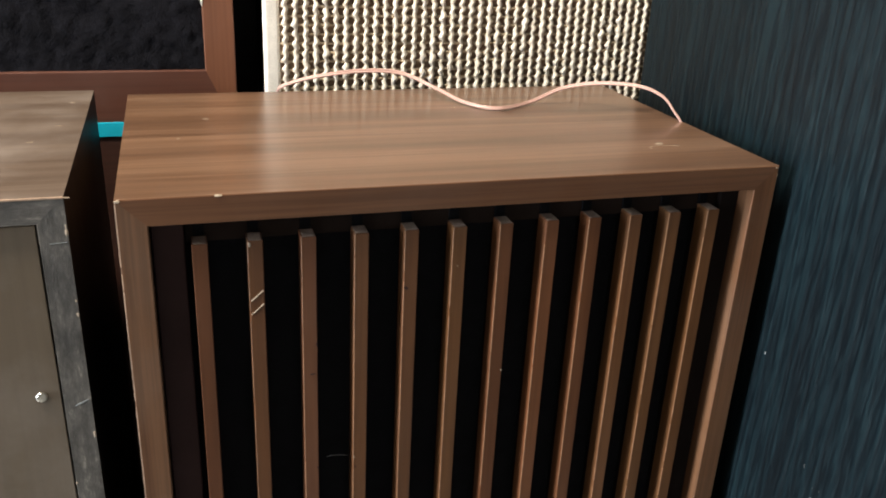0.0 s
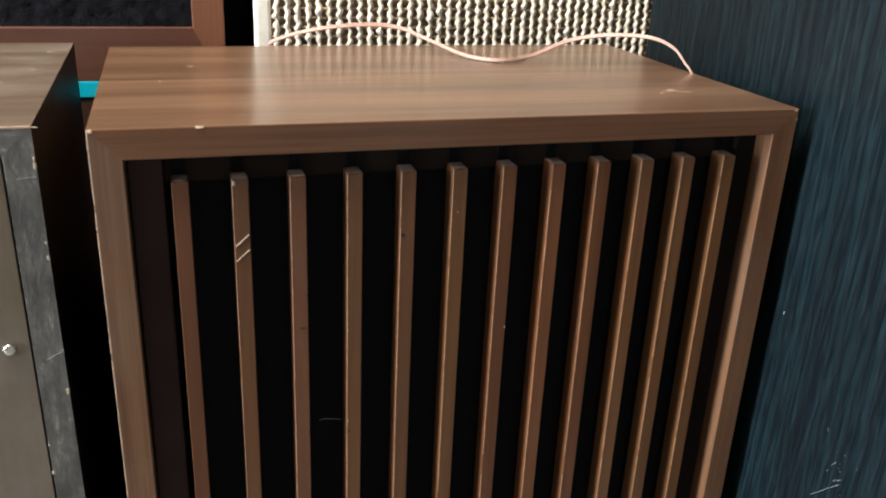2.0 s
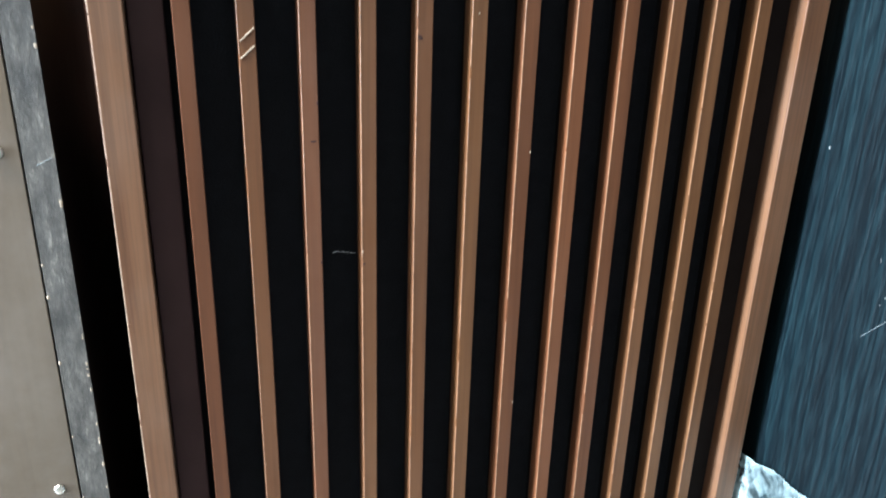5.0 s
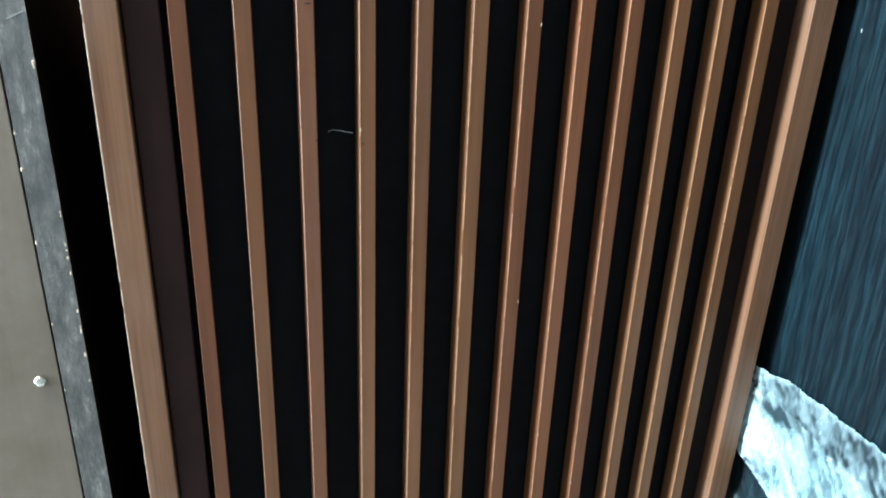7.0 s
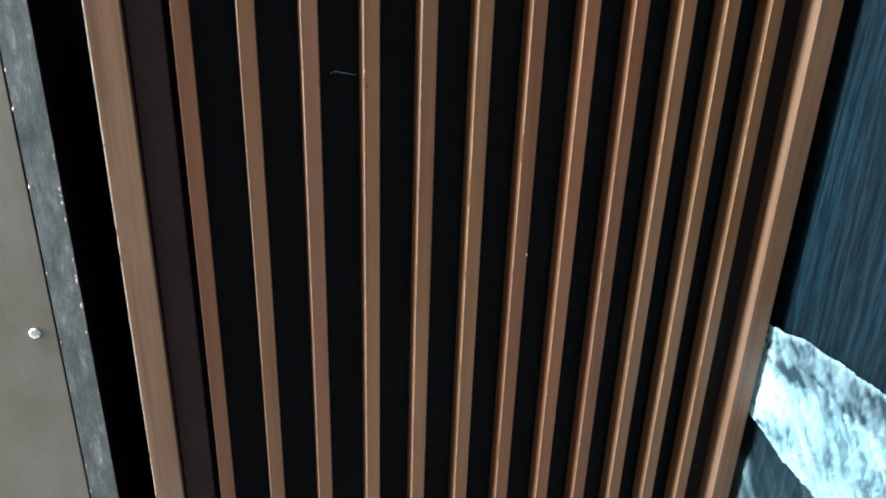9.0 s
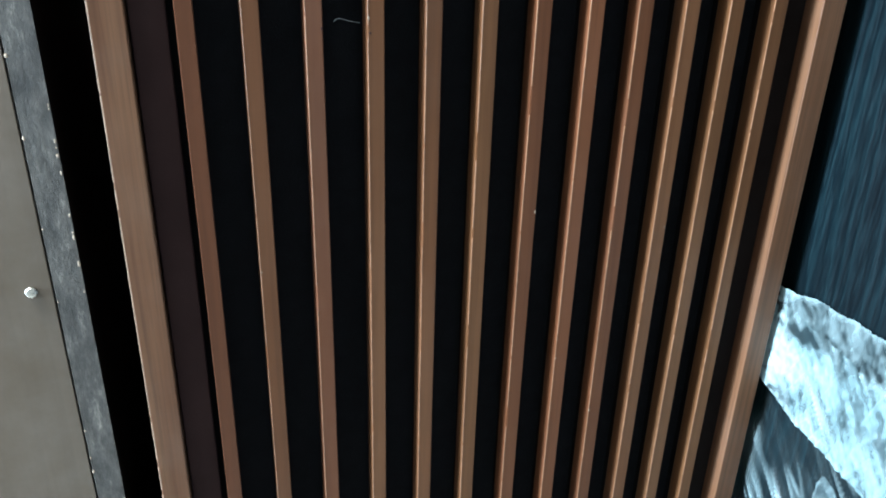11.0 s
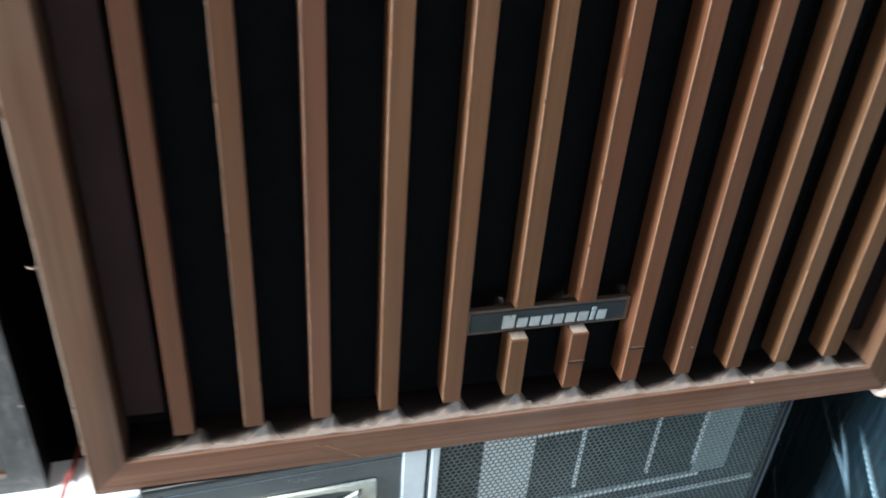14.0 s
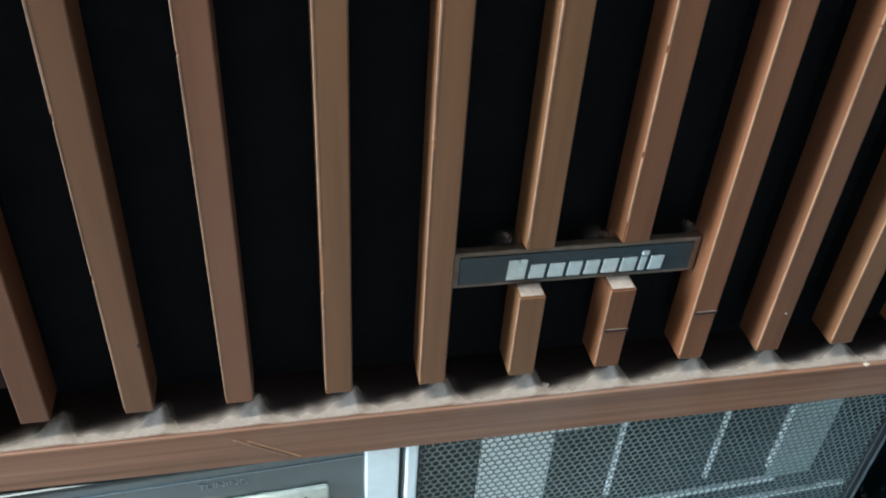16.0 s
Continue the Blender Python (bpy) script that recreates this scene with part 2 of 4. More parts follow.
def blue_veneer():
    """Open-grained ash, stained blue-black: wavering pores with short pale flecks."""
    m, nt, bs = nodes_of("blue_black_stained_ash")
    tc = nt.nodes.new("ShaderNodeTexCoord")
    tilt = nt.nodes.new("ShaderNodeMapping")
    tilt.inputs["Rotation"].default_value = (radians(6), 0, 0)
    tilt.inputs["Scale"].default_value = (1, 1, 0.11)
    nt.links.new(tc.outputs["Object"], tilt.inputs["Vector"])
    wave = nt.nodes.new("ShaderNodeTexWave")
    wave.bands_direction = "Y"
    for key, v in (("Scale", 30.0), ("Distortion", 11.0), ("Detail", 4.0), ("Detail Scale", 1.3), ("Detail Roughness", 0.62)):
        wave.inputs[key].default_value = v
    nt.links.new(tilt.outputs["Vector"], wave.inputs["Vector"])
    fleck = noise_tex(nt, coords(nt, (430, 430, 42), jitter=False), 1.0, 4, 0.65)
    broad = noise_tex(nt, coords(nt, (26, 26, 4), jitter=False), 1.0, 3, 0.6)
    col = ramp(nt, wave.outputs["Fac"], [(0.10, (0.0005, 0.0036, 0.0062)), (0.66, (0.0008, 0.0048, 0.0080)), (0.86, (0.0017, 0.0074, 0.0112)), (1.0, (0.0036, 0.0112, 0.0156))])
    col = mixc(nt, ramp(nt, fleck, [(0.47, (0, 0, 0)), (0.66, (0.55, 0.55, 0.55))]), col, (0.0080, 0.0205, 0.0270))
    col = mixc(nt, 0.8, col, ramp(nt, broad, [(0.34, (0.50, 0.55, 0.60)), (0.66, (1.35, 1.28, 1.22))]), "MULTIPLY")
    nt.links.new(col, bs.inputs["Base Color"])
    rough_from(nt, fleck, bs, 0.42, 0.6)
    bs.inputs["Specular IOR Level"].default_value = 0.30
    bump(nt, mixc(nt, 0.45, wave.outputs["Fac"], fleck), bs, 0.55, 0.0009)
    return m


def film_plastic():
    m, nt, bs = nodes_of("crumpled_stretch_film")
    bs.inputs["Base Color"].default_value = (0.35, 0.455, 0.485, 1)
    bs.inputs["Roughness"].default_value = 0.2
    bs.inputs["Specular IOR Level"].default_value = 0.6
    tr = nt.nodes.new("ShaderNodeBsdfTransparent")
    tr.inputs["Color"].default_value = (0.92, 0.96, 0.97, 1)
    attr = nt.nodes.new("ShaderNodeAttribute")
    attr.attribute_name = "layers"
    n = noise_tex(nt, coords(nt, (120, 120, 60), jitter=False), 1.0, 4, 0.65, 0.8)
    jig = nt.nodes.new("ShaderNodeMath")
    jig.operation = "MULTIPLY_ADD"
    jig.inputs[1].default_value, jig.inputs[2].default_value = 0.7, 0.65
    nt.links.new(n, jig.inputs[0])
    mul = nt.nodes.new("ShaderNodeMath")
    mul.operation = "MULTIPLY"
    mul.use_clamp = True
    nt.links.new(jig.outputs[0], mul.inputs[0])
    nt.links.new(attr.outputs["Fac"], mul.inputs[1])
    mix = nt.nodes.new("ShaderNodeMixShader")
    nt.links.new(mul.outputs[0], mix.inputs["Fac"])
    nt.links.new(tr.outputs[0], mix.inputs[1])
    nt.links.new(bs.outputs[0], mix.inputs[2])
    nt.links.new(mix.outputs[0], nt.nodes["Material Output"].inputs["Surface"])
    bump(nt, n, bs, 0.22, 0.0010)
    return m


def dust_material():
    m, nt, bs = nodes_of("thin_dust_coat")
    n1 = noise_tex(nt, coords(nt, (1, 1, 1), jitter=False), 900, 5, 0.7)
    nt.links.new(ramp(nt, n1, [(0.3, (0.215, 0.165, 0.132)), (0.7, (0.265, 0.208, 0.168))]), bs.inputs["Base Color"])
    bs.inputs["Roughness"].default_value = 0.97
    attr = nt.nodes.new("ShaderNodeAttribute")
    attr.attribute_name = "layers"
    tr = nt.nodes.new("ShaderNodeBsdfTransparent")
    jig = nt.nodes.new("ShaderNodeMath")
    jig.operation = "MULTIPLY_ADD"
    jig.inputs[1].default_value, jig.inputs[2].default_value = 0.24, -0.12
    nt.links.new(n1, jig.inputs[0])
    add = nt.nodes.new("ShaderNodeMath")
    add.use_clamp = True
    nt.links.new(attr.outputs["Fac"], add.inputs[0])
    nt.links.new(jig.outputs[0], add.inputs[1])
    mul = nt.nodes.new("ShaderNodeMath")
    mul.operation = "MULTIPLY"
    nt.links.new(add.outputs[0], mul.inputs[0])
    nt.links.new(attr.outputs["Fac"], mul.inputs[1])
    mix = nt.nodes.new("ShaderNodeMixShader")
    nt.links.new(mul.outputs[0], mix.inputs["Fac"])
    nt.links.new(tr.outputs[0], mix.inputs[1])
    nt.links.new(bs.outputs[0], mix.inputs[2])
    nt.links.new(mix.outputs[0], nt.nodes["Material Output"].inputs["Surface"])
    bump(nt, n1, bs, 0.35, 0.0005)
    return m


dust_coat = dust_material()
for m in (black_cloth, black_foam, stile_paint, ledge_paint, shadow_paint, matte_black):
    m.node_tree.nodes["Principled BSDF"].inputs["Specular IOR Level"].default_value = 0.06
for m in (slat_wood, slat_wood_red, walnut_z, rail_walnut, dull_walnut_x):
    m.node_tree.nodes["Principled BSDF"].inputs["Specular IOR Level"].default_value = 0.26
blue_stain = blue_veneer()
film = film_plastic()

# ---- builders ----
ORIGIN = {}


def thing(name, base, label, category, group="", kind=""):
    """An Empty at the thing's base. Its parts are written in the slatted speaker's own axes."""
    ob = new(name)
    ob.location = (base[0], base[1], base[2] + B)
    ob.empty_display_size = 0.05
    ORIGIN[ob.name] = Vector(base)
    return tagged(ob, label, category, group, kind)


def part(name, bm, material, parent, label="", smooth=False, kind=""):
    me = bpy.data.meshes.new(name)
    off = ORIGIN[parent.name]
    bm.transform(Matrix.Translation(-off))
    bm.to_mesh(me)
    bm.free()
    if smooth:
        me.shade_smooth()
    me.materials.append(material)
    ob = new(name, me)
    ob.parent = parent
    ORIGIN[ob.name] = off
    return tagged(ob, label, kind=kind)


def solo(name, bm, material, label, category, base, kind="", smooth=False, group=""):
    """A thing that is one single mesh."""
    me = bpy.data.meshes.new(name)
    bm.transform(Matrix.Translation(-Vector(base)))
    bm.to_mesh(me)
    bm.free()
    if smooth:
        me.shade_smooth()
    me.materials.append(material)
    ob = new(name, me)
    ob.location = (base[0], base[1], base[2] + B)
    return tagged(ob, label, category, group, kind)


def box(x0, x1, y0, y1, z0, z1, bev=0.0006, seg=2, bm=None):
    out = bm or bmesh.new()
    r = bmesh.ops.create_cube(out, size=1, matrix=Matrix.Translation(((x0 + x1) / 2, (y0 + y1) / 2, (z0 + z1) / 2)) @ Matrix.Diagonal((x1 - x0, y1 - y0, z1 - z0, 1)))
    if bev:
        vs = set(r["verts"])
        es = [e for e in out.edges if e.verts[0] in vs and e.verts[1] in vs]
        bmesh.ops.bevel(out, geom=es, offset=bev, segments=seg, affect="EDGES", profile=0.5)
    return out


def prism(poly, y0, y1, bev=0.0004, only=None):
    """A polygon in x and z, run from y0 to y1, with softened edges."""
    out = bmesh.new()
    a = [out.verts.new((x, y0, z)) for x, z in poly]
    b = [out.verts.new((x, y1, z)) for x, z in poly]
    n = len(poly)
    out.faces.new(a)
    out.faces.new(b[::-1])
    for i in range(n):
        out.faces.new((a[i], b[i], b[(i + 1) % n], a[(i + 1) % n]))
    bmesh.ops.recalc_face_normals(out, faces=out.faces[:])
    if bev:
        es = out.edges[:] if only is None else [out.edges.get((a[i], a[(i + 1) % n])) for i in only]
        bmesh.ops.bevel(out, geom=es, offset=bev, segments=2, affect="EDGES", profile=0.5)
    return out


def tube(points, radius, sides=8, flat=1.0):
    """A round or flattened cord along points, joined through a smooth curve."""
    out = bmesh.new()
    P = [Vector(p) for p in points]
    path = []
    for i in range(len(P) - 1):
        p0, p1, p2, p3 = P[max(i - 1, 0)], P[i], P[i + 1], P[min(i + 2, len(P) - 1)]
        for k in range(8):
            t = k / 8
            path.append(0.5 * ((2 * p1) + (p2 - p0) * t + (2 * p0 - 5 * p1 + 4 * p2 - p3) * t * t + (3 * p1 - p0 - 3 * p2 + p3) * t ** 3))
    path.append(P[-1])
    rings = []
    for i, p in enumerate(path):
        d = (path[min(i + 1, len(path) - 1)] - path[max(i - 1, 0)]).normalized()
        up = Vector((0, 0, 1)) if abs(d.z) < 0.9 else Vector((0, 1, 0))
        s = d.cross(up).normalized()
        u = s.cross(d)
        rings.append([out.verts.new(p + radius * (math.cos(a) * s * flat + math.sin(a) * u)) for a in [2 * math.pi * k / sides for k in range(sides)]])
    for r, q in zip(rings, rings[1:]):
        for k in range(sides):
            out.faces.new((r[k], r[(k + 1) % sides], q[(k + 1) % sides], q[k]))
    out.faces.new(rings[0][::-1])
    out.faces.new(rings[-1])
    bmesh.ops.recalc_face_normals(out, faces=out.faces[:])
    return out


def blob(center, size, seed=0, rough=0.35, sub=2):
    """A small ragged lump."""
    out = bmesh.new()
    bmesh.ops.create_icosphere(out, subdivisions=sub, radius=1)
    for v in out.verts:
        k = 1 + rough * noise.noise(v.co * 1.7 + Vector((seed * 7.3, seed, 0)))
        v.co = Vector(center) + Vector((v.co.x * size[0], v.co.y * size[1], v.co.z * size[2])) * k
    return out


def disc_head(x, y, z, r, depth):
    """A domed cross-slot screw head that looks towards -y."""
    out = bmesh.new()
    rings = []
    for rr, yy in ((r, 0), (r, -depth * 0.45), (r * 0.75, -depth * 0.85), (r * 0.35, -depth)):
        rings.append([out.verts.new((x + rr * math.cos(a), y + yy, z + rr * math.sin(a))) for a in [2 * math.pi * k / 16 for k in range(16)]])
    for p, q in zip(rings, rings[1:]):
        for k in range(16):
            out.faces.new((p[k], p[(k + 1) % 16], q[(k + 1) % 16], q[k]))
    out.faces.new(rings[-1])
    bmesh.ops.recalc_face_normals(out, faces=out.faces[:])
    return out


def letters(text, size, x, y, z, turn, material, parent, name):
    """Printed characters that look towards -y, with their lower left at x, y, z."""
    cu = bpy.data.curves.new(name, "FONT")
    cu.body, cu.size, cu.extrude = text, size, 0.00008
    tmp = bpy.data.objects.new(name, cu)
    scene.collection.objects.link(tmp)
    bpy.context.view_layer.update()
    me = bpy.data.meshes.new_from_object(tmp.evaluated_get(bpy.context.evaluated_depsgraph_get()))
    bpy.data.objects.remove(tmp)
    out = bmesh.new()
    out.from_mesh(me)
    bpy.data.meshes.remove(me)
    out.transform(pose(x, y, z, 90, 0, turn))
    return part(name, out, material, parent)


# ---- the room ----
def room():
    x0, x1, y0, y1, top, th = -1.8, 1.5, -2.6, 1.0, 2.5, 0.12
    z0 = -B
    def slab(name, args, mat, label, cat):
        return solo(name, box(*args, bev=0), mat, label, cat, (args[0], args[2], args[4]), "structure")
    slab("floor", (x0 - th, x1 + th, y0 - th, y1 + th, z0 - 0.1, z0), floor_tile, "dull grey worn shop floor", "floor")
    slab("ceiling", (x0 - th, x1 + th, y0 - th, y1 + th, z0 + top, z0 + top + 0.1), ceiling_paint, "plain white painted ceiling", "ceiling")
    slab("wall_north", (x0, x1, y1, y1 + th, z0, z0 + top), wall_paint, "plain grey painted wall", "wall")
    slab("wall_south", (x0, x1, y0 - th, y0, z0, z0 + top), wall_paint, "plain grey painted wall", "wall")
    slab("wall_east", (x1, x1 + th, y0 - th, y1 + th, z0, z0 + top), wall_paint, "plain grey painted wall", "wall")
    a, b, lo, hi = -0.56, -0.02, 0.20, 1.72
    bm = box(x0 - th, x0, y0 - th, a, z0, z0 + top, 0)
    for args in ((x0 - th, x0, b, y1 + th, z0, z0 + top), (x0 - th, x0, a, b, z0, z0 + lo), (x0 - th, x0, a, b, z0 + hi, z0 + top)):
        box(*args, bev=0, bm=bm)
    solo("wall_west", bm, wall_paint, "grey painted wall with a window opening", "wall", (x0, y0, z0), "structure")
    win = thing("window_1", (x0 - 0.06, a, z0 + lo), "plain white-framed window in the wall", "window", "", "structure")
    for n, args in (("frame_bar", (x0 - 0.08, x0 - 0.03, a, a + 0.05, z0 + lo, z0 + hi)), ("frame_bar", (x0 - 0.08, x0 - 0.03, b - 0.05, b, z0 + lo, z0 + hi)),
                    ("frame_bar", (x0 - 0.08, x0 - 0.03, a + 0.05, b - 0.05, z0 + lo, z0 + lo + 0.05)), ("frame_bar", (x0 - 0.08, x0 - 0.03, a + 0.05, b - 0.05, z0 + hi - 0.05, z0 + hi))):
        part(n, box(*args, bev=0.003), ceiling_paint, win)


room()


# ---- the slatted speaker ----
SLAT_X = (0.0345, 0.0624, 0.0903, 0.1190, 0.1470, 0.1748, 0.2025, 0.2308, 0.2578, 0.2846, 0.3107, 0.3373)     # the slats are set by hand, a little unevenly
PITCH, SW = 0.0276, 0.0080
SLAT_Y0, SLAT_Y1, CLOTH_Y = 0.003, 0.0155, 0.0215
SLAT_Z0, SLAT_Z1 = 0.0248, 0.5698


def taper(bm):
    """The cabinet narrows a little towards its back."""
    for v in bm.verts:
        if v.co.y > 0.002 and v.co.x > 0.19:
            v.co.x -= 0.008 * (v.co.y / D) * (v.co.x - 0.19) / 0.19
    return bm


# slat, place across it, height, width and paint of each nick
NICKS = ((1, 0.0006, 0.300, 0.0005, raw_wood), (1, 0.0074, 0.051, 0.0006, stile_paint), (2, 0.0076, 0.505, 0.0007, stile_paint), (2, 0.0050, 0.486, 0.0020, stile_paint),
         (2, 0.0074, 0.421, 0.0006, stile_paint), (3, 0.0004, 0.425, 0.0006, raw_wood), (3, 0.0012, 0.418, 0.0008, stile_paint), (3, 0.0003, 0.545, 0.0005, badge_rim),
         (4, 0.0014, 0.5350, 0.0014, stile_paint), (5, 0.0034, 0.546, 0.0005, raw_wood), (6, 0.0076, 0.474, 0.0005, raw_wood), (6, 0.0075, 0.318, 0.0005, raw_wood),
         (7, 0.0074, 0.386, 0.0005, badge_rim), (7, 0.0004, 0.220, 0.0005, raw_wood), (8, 0.0003, 0.176, 0.0006, raw_wood), (8, 0.0055, 0.041, 0.0005, raw_wood), (9, 0.0072, 0.300, 0.0005, badge_rim))


def slat_mesh(x, notch=False, seed=0):
    """One upright slat with eased edges; the notched ones are cut back where the badge sits."""
    x1 = x + SW
    if not notch:
        bm = box(x, x1, SLAT_Y0, SLAT_Y1, SLAT_Z0, SLAT_Z1, 0.0005, 2)
    else:
        prof = [(SLAT_Y0, SLAT_Z0), (SLAT_Y0, 0.0565), (0.0122, 0.0565), (0.0122, 0.0722), (SLAT_Y0, 0.0738), (SLAT_Y0, SLAT_Z1), (SLAT_Y1, SLAT_Z1), (SLAT_Y1, SLAT_Z0)]
        bm = bmesh.new()
        a = [bm.verts.new((x, y, z)) for y, z in prof]
        b = [bm.verts.new((x1, y, z)) for y, z in prof]
        bm.faces.new(a)
        bm.faces.new(b[::-1])
        n = len(prof)
        for i in range(n):
            bm.faces.new((a[i], a[(i + 1) % n], b[(i + 1) % n], b[i]))
        bmesh.ops.recalc_face_normals(bm, faces=bm.faces[:])
        bmesh.ops.bevel(bm, geom=[e for e in bm.edges if e.is_manifold and e.calc_face_angle() > 0.8], offset=0.0004, segments=2, affect="EDGES")
    return bm


def slatted_speaker():
    sp = thing("slatted_loudspeaker", (W / 2, D / 2, 0), "walnut-laminate loudspeaker with a slatted wooden front, dusty and chipped", "loudspeaker")
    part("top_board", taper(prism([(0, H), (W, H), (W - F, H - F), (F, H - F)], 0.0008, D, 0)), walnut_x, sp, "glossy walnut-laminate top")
    # Thin added skin that gives the board's front its shaded tone.
    part("front_rail", taper(prism([(0, H), (W, H), (W - F, H - F), (F, H - F)], 0, 0.0008, 0.0005, (0, 2))), rail_walnut, sp, "satin walnut front rail, toned darker than the lit top")
    part("bottom_board", taper(prism([(F, F + 0.0015), (W - F, F + 0.0015), (W, 0), (0, 0)], 0, D, 0.0006, (0, 2))), dull_walnut_x, sp)
    part("inner_ledge", box(F + 0.0004, W - F - 0.0004, 0.0026, CLOTH_Y, F + 0.0012, F + 0.0019, 0.0001), ledge_paint, sp, "dark plum-brown painted ledge under the slats")
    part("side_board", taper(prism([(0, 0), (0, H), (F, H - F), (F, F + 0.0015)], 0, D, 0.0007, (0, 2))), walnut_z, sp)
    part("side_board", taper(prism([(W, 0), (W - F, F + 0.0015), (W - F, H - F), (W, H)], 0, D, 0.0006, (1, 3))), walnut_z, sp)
    rng = random.Random(21)
    z = 0.004
    # Broken pale strips: rubbed laminate plus the lit bevel's glint, painted on.
    while z < H - 0.01:
        n = rng.uniform(0.008, 0.05)
        part("rubbed_edge", box(-0.00008, 0.0007, 0.00005, 0.0008, z, min(z + n, H - 0.001), 0.00015, 1), rubbed_edge, sp)
        z += n + rng.choice((0.0, 0.001, 0.004))
    part("back_panel", box(F, W - F - 0.006, D - 0.02, D - 0.008, F + 0.0015, H - F, 0), back_board, sp)
    part("baffle_cloth", box(F, W - F, CLOTH_Y, CLOTH_Y + 0.008, F + 0.0015, H - F, 0), black_cloth, sp, "black grille cloth behind the slats")
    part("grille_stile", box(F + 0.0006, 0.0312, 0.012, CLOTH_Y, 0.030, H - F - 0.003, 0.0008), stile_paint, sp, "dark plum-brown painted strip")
    part("grille_stile", box(0.3520, W - F - 0.0006, 0.0132, CLOTH_Y, 0.030, H - F - 0.003, 0.0008), shadow_paint, sp, "brown painted strip, blackened for the recess's shade")
    part("grille_rail", box(0.0314, 0.3518, 0.0172, CLOTH_Y, 0.5655, H - F - 0.002, 0.0008), ledge_paint, sp, "dark brown cross rail")
    edge_rng = random.Random(8)
    for i in range(12):
        x = SLAT_X[i]
        s = part("slat", slat_mesh(x, i in (5, 6), i), slat_wood_red if i == 2 else slat_wood, sp, "reddish-stained slat" if i == 2 else "")
        part("batten", box(x + 0.0012, x + SW - 0.0012, SLAT_Y1, CLOTH_Y, 0.034, 0.5800, 0), black_cloth, s, "black batten behind the slat")
        # The slat's bright left edge: its highlight painted as strips, with some rubbing.
        z = SLAT_Z0 + 0.002
        while z < SLAT_Z1 - 0.004 and i:
            n = 0.0295 if i in (5, 6) and z < 0.05 else edge_rng.uniform(0.02, 0.14)
            part("rubbed_edge", box(x - 0.00006, x + 0.00045 + 0.0002 * edge_rng.random(), SLAT_Y0 - 0.00006, SLAT_Y0 + 0.0006, z, min(z + n, SLAT_Z1 - 0.0003), 0.00012, 1), slat_edge, s, "rubbed edge with its highlight painted pale")
            if i in (5, 6) and z < 0.05:
                n = 0.0485
            z += n + edge_rng.choice((0.0008, 0.002, 0.006, 0.015))
        part("dust_cap", box(x + 0.0007, x + SW - 0.0007, SLAT_Y0 + 0.0007, SLAT_Y1 - 0.001, SLAT_Z1, SLAT_Z1 + 0.00025, 0.0001), dust_grey, s, "grey dust on the slat's end")
        if i in (5, 6):
            part("dust_cap", box(x + 0.0006, x + SW - 0.0006, SLAT_Y0 + 0.0006, 0.0118, 0.0565, 0.0568, 0.0001), dust_grey, s, "grey dust on the cut end")
        if i in (6, 7):
            z = 0.040 + 0.004 * (i - 6)
            part("nick", box(x + 0.0004, x + SW + 0.0002, SLAT_Y0 - 0.0003, SLAT_Y0 + 0.002, z, z + 0.0010, 0.0002), stile_paint, s, "dark scratch across the slat")
            part("nick", box(x + 0.0014, x + SW - 0.0006, SLAT_Y0 - 0.0003, SLAT_Y0 + 0.002, z + 0.0010, z + 0.0012, 0.00005), badge_rim, s, "pale lifted edge of the scratch")
        if i == 1:
            for dz in (0, 0.008):
                bm = box(-0.0045, 0.0045, -0.0003, 0.0004, -0.00035, 0.00035, 0.0001)
                bm.transform(pose(x + SW / 2, SLAT_Y0, 0.530 + dz, 0, -42, 0))
                part("scratch", bm, raw_wood, s, "short pale scratch")
            part("scratch", blob((x + 0.001, SLAT_Y0, SLAT_Z1 - 0.002), (0.0008, 0.0004, 0.0014), 3), raw_wood, s)
        for k, (where, dx, z, wide, mat) in enumerate(NICKS):
            if where == i:
                part("chip", blob((x + dx, SLAT_Y0 + 0.0001, z), (wide, 0.0003, 0.0006 + 0.0004 * (k % 3)), k, 0.5, 1), mat, s, "dark nick" if mat is stile_paint else "pale nick")
    # chips and rubbed corners
    for k, (x, y, z, a, b, c) in enumerate(((0.0015, 0.0006, H - 0.0008, 0.0016, 0.001, 0.0009), (0.049, 0.0007, H - 0.0004, 0.0026, 0.0012, 0.0006), (0.3785, 0.0012, H - 0.001, 0.0018, 0.0014, 0.001), (0.3795, 0.0008, H - 0.006, 0.0009, 0.0009, 0.0016),
                                               (0.329, 0.055, H, 0.0028, 0.0018, 0.0003), (0.2235, 0.163, H, 0.0012, 0.0010, 0.0004), (0.050, 0.15, H, 0.0020, 0.0008, 0.0002), (0.032, 0.105, H, 0.0008, 0.0006, 0.0003),
                                               (0.3, 0.0007, F + 0.0012, 0.0012, 0.0008, 0.0006), (0.187, 0.005, F + 0.0024, 0.0028, 0.0010, 0.0009))):
        part("chip", blob((x, y, z), (a, b, c), k), raw_wood, sp, "pale chip in the laminate")
    ring = [(0.329 + 0.011 * math.cos(a), 0.047 + 0.004 * math.sin(a), H) for a in [0.3 + 0.45 * k for k in range(8)]]
    part("glue_mark", tube(ring, 0.00016, 5, 1.6), raw_wood, sp, "dried glue ring on the top")
    # scuff in the bottom rail
    for k in range(2):
        bm = box(-0.009, 0.009, -0.00025, 0.0004, -0.0003, 0.0003, 0.0001)
        bm.transform(pose(0.099 + 0.004 * k, 0.0, 0.0075 - 0.001 * k, 0, 32, 0))
        part("scuff", bm, slat_edge, sp, "shallow pale scuff")
    return sp


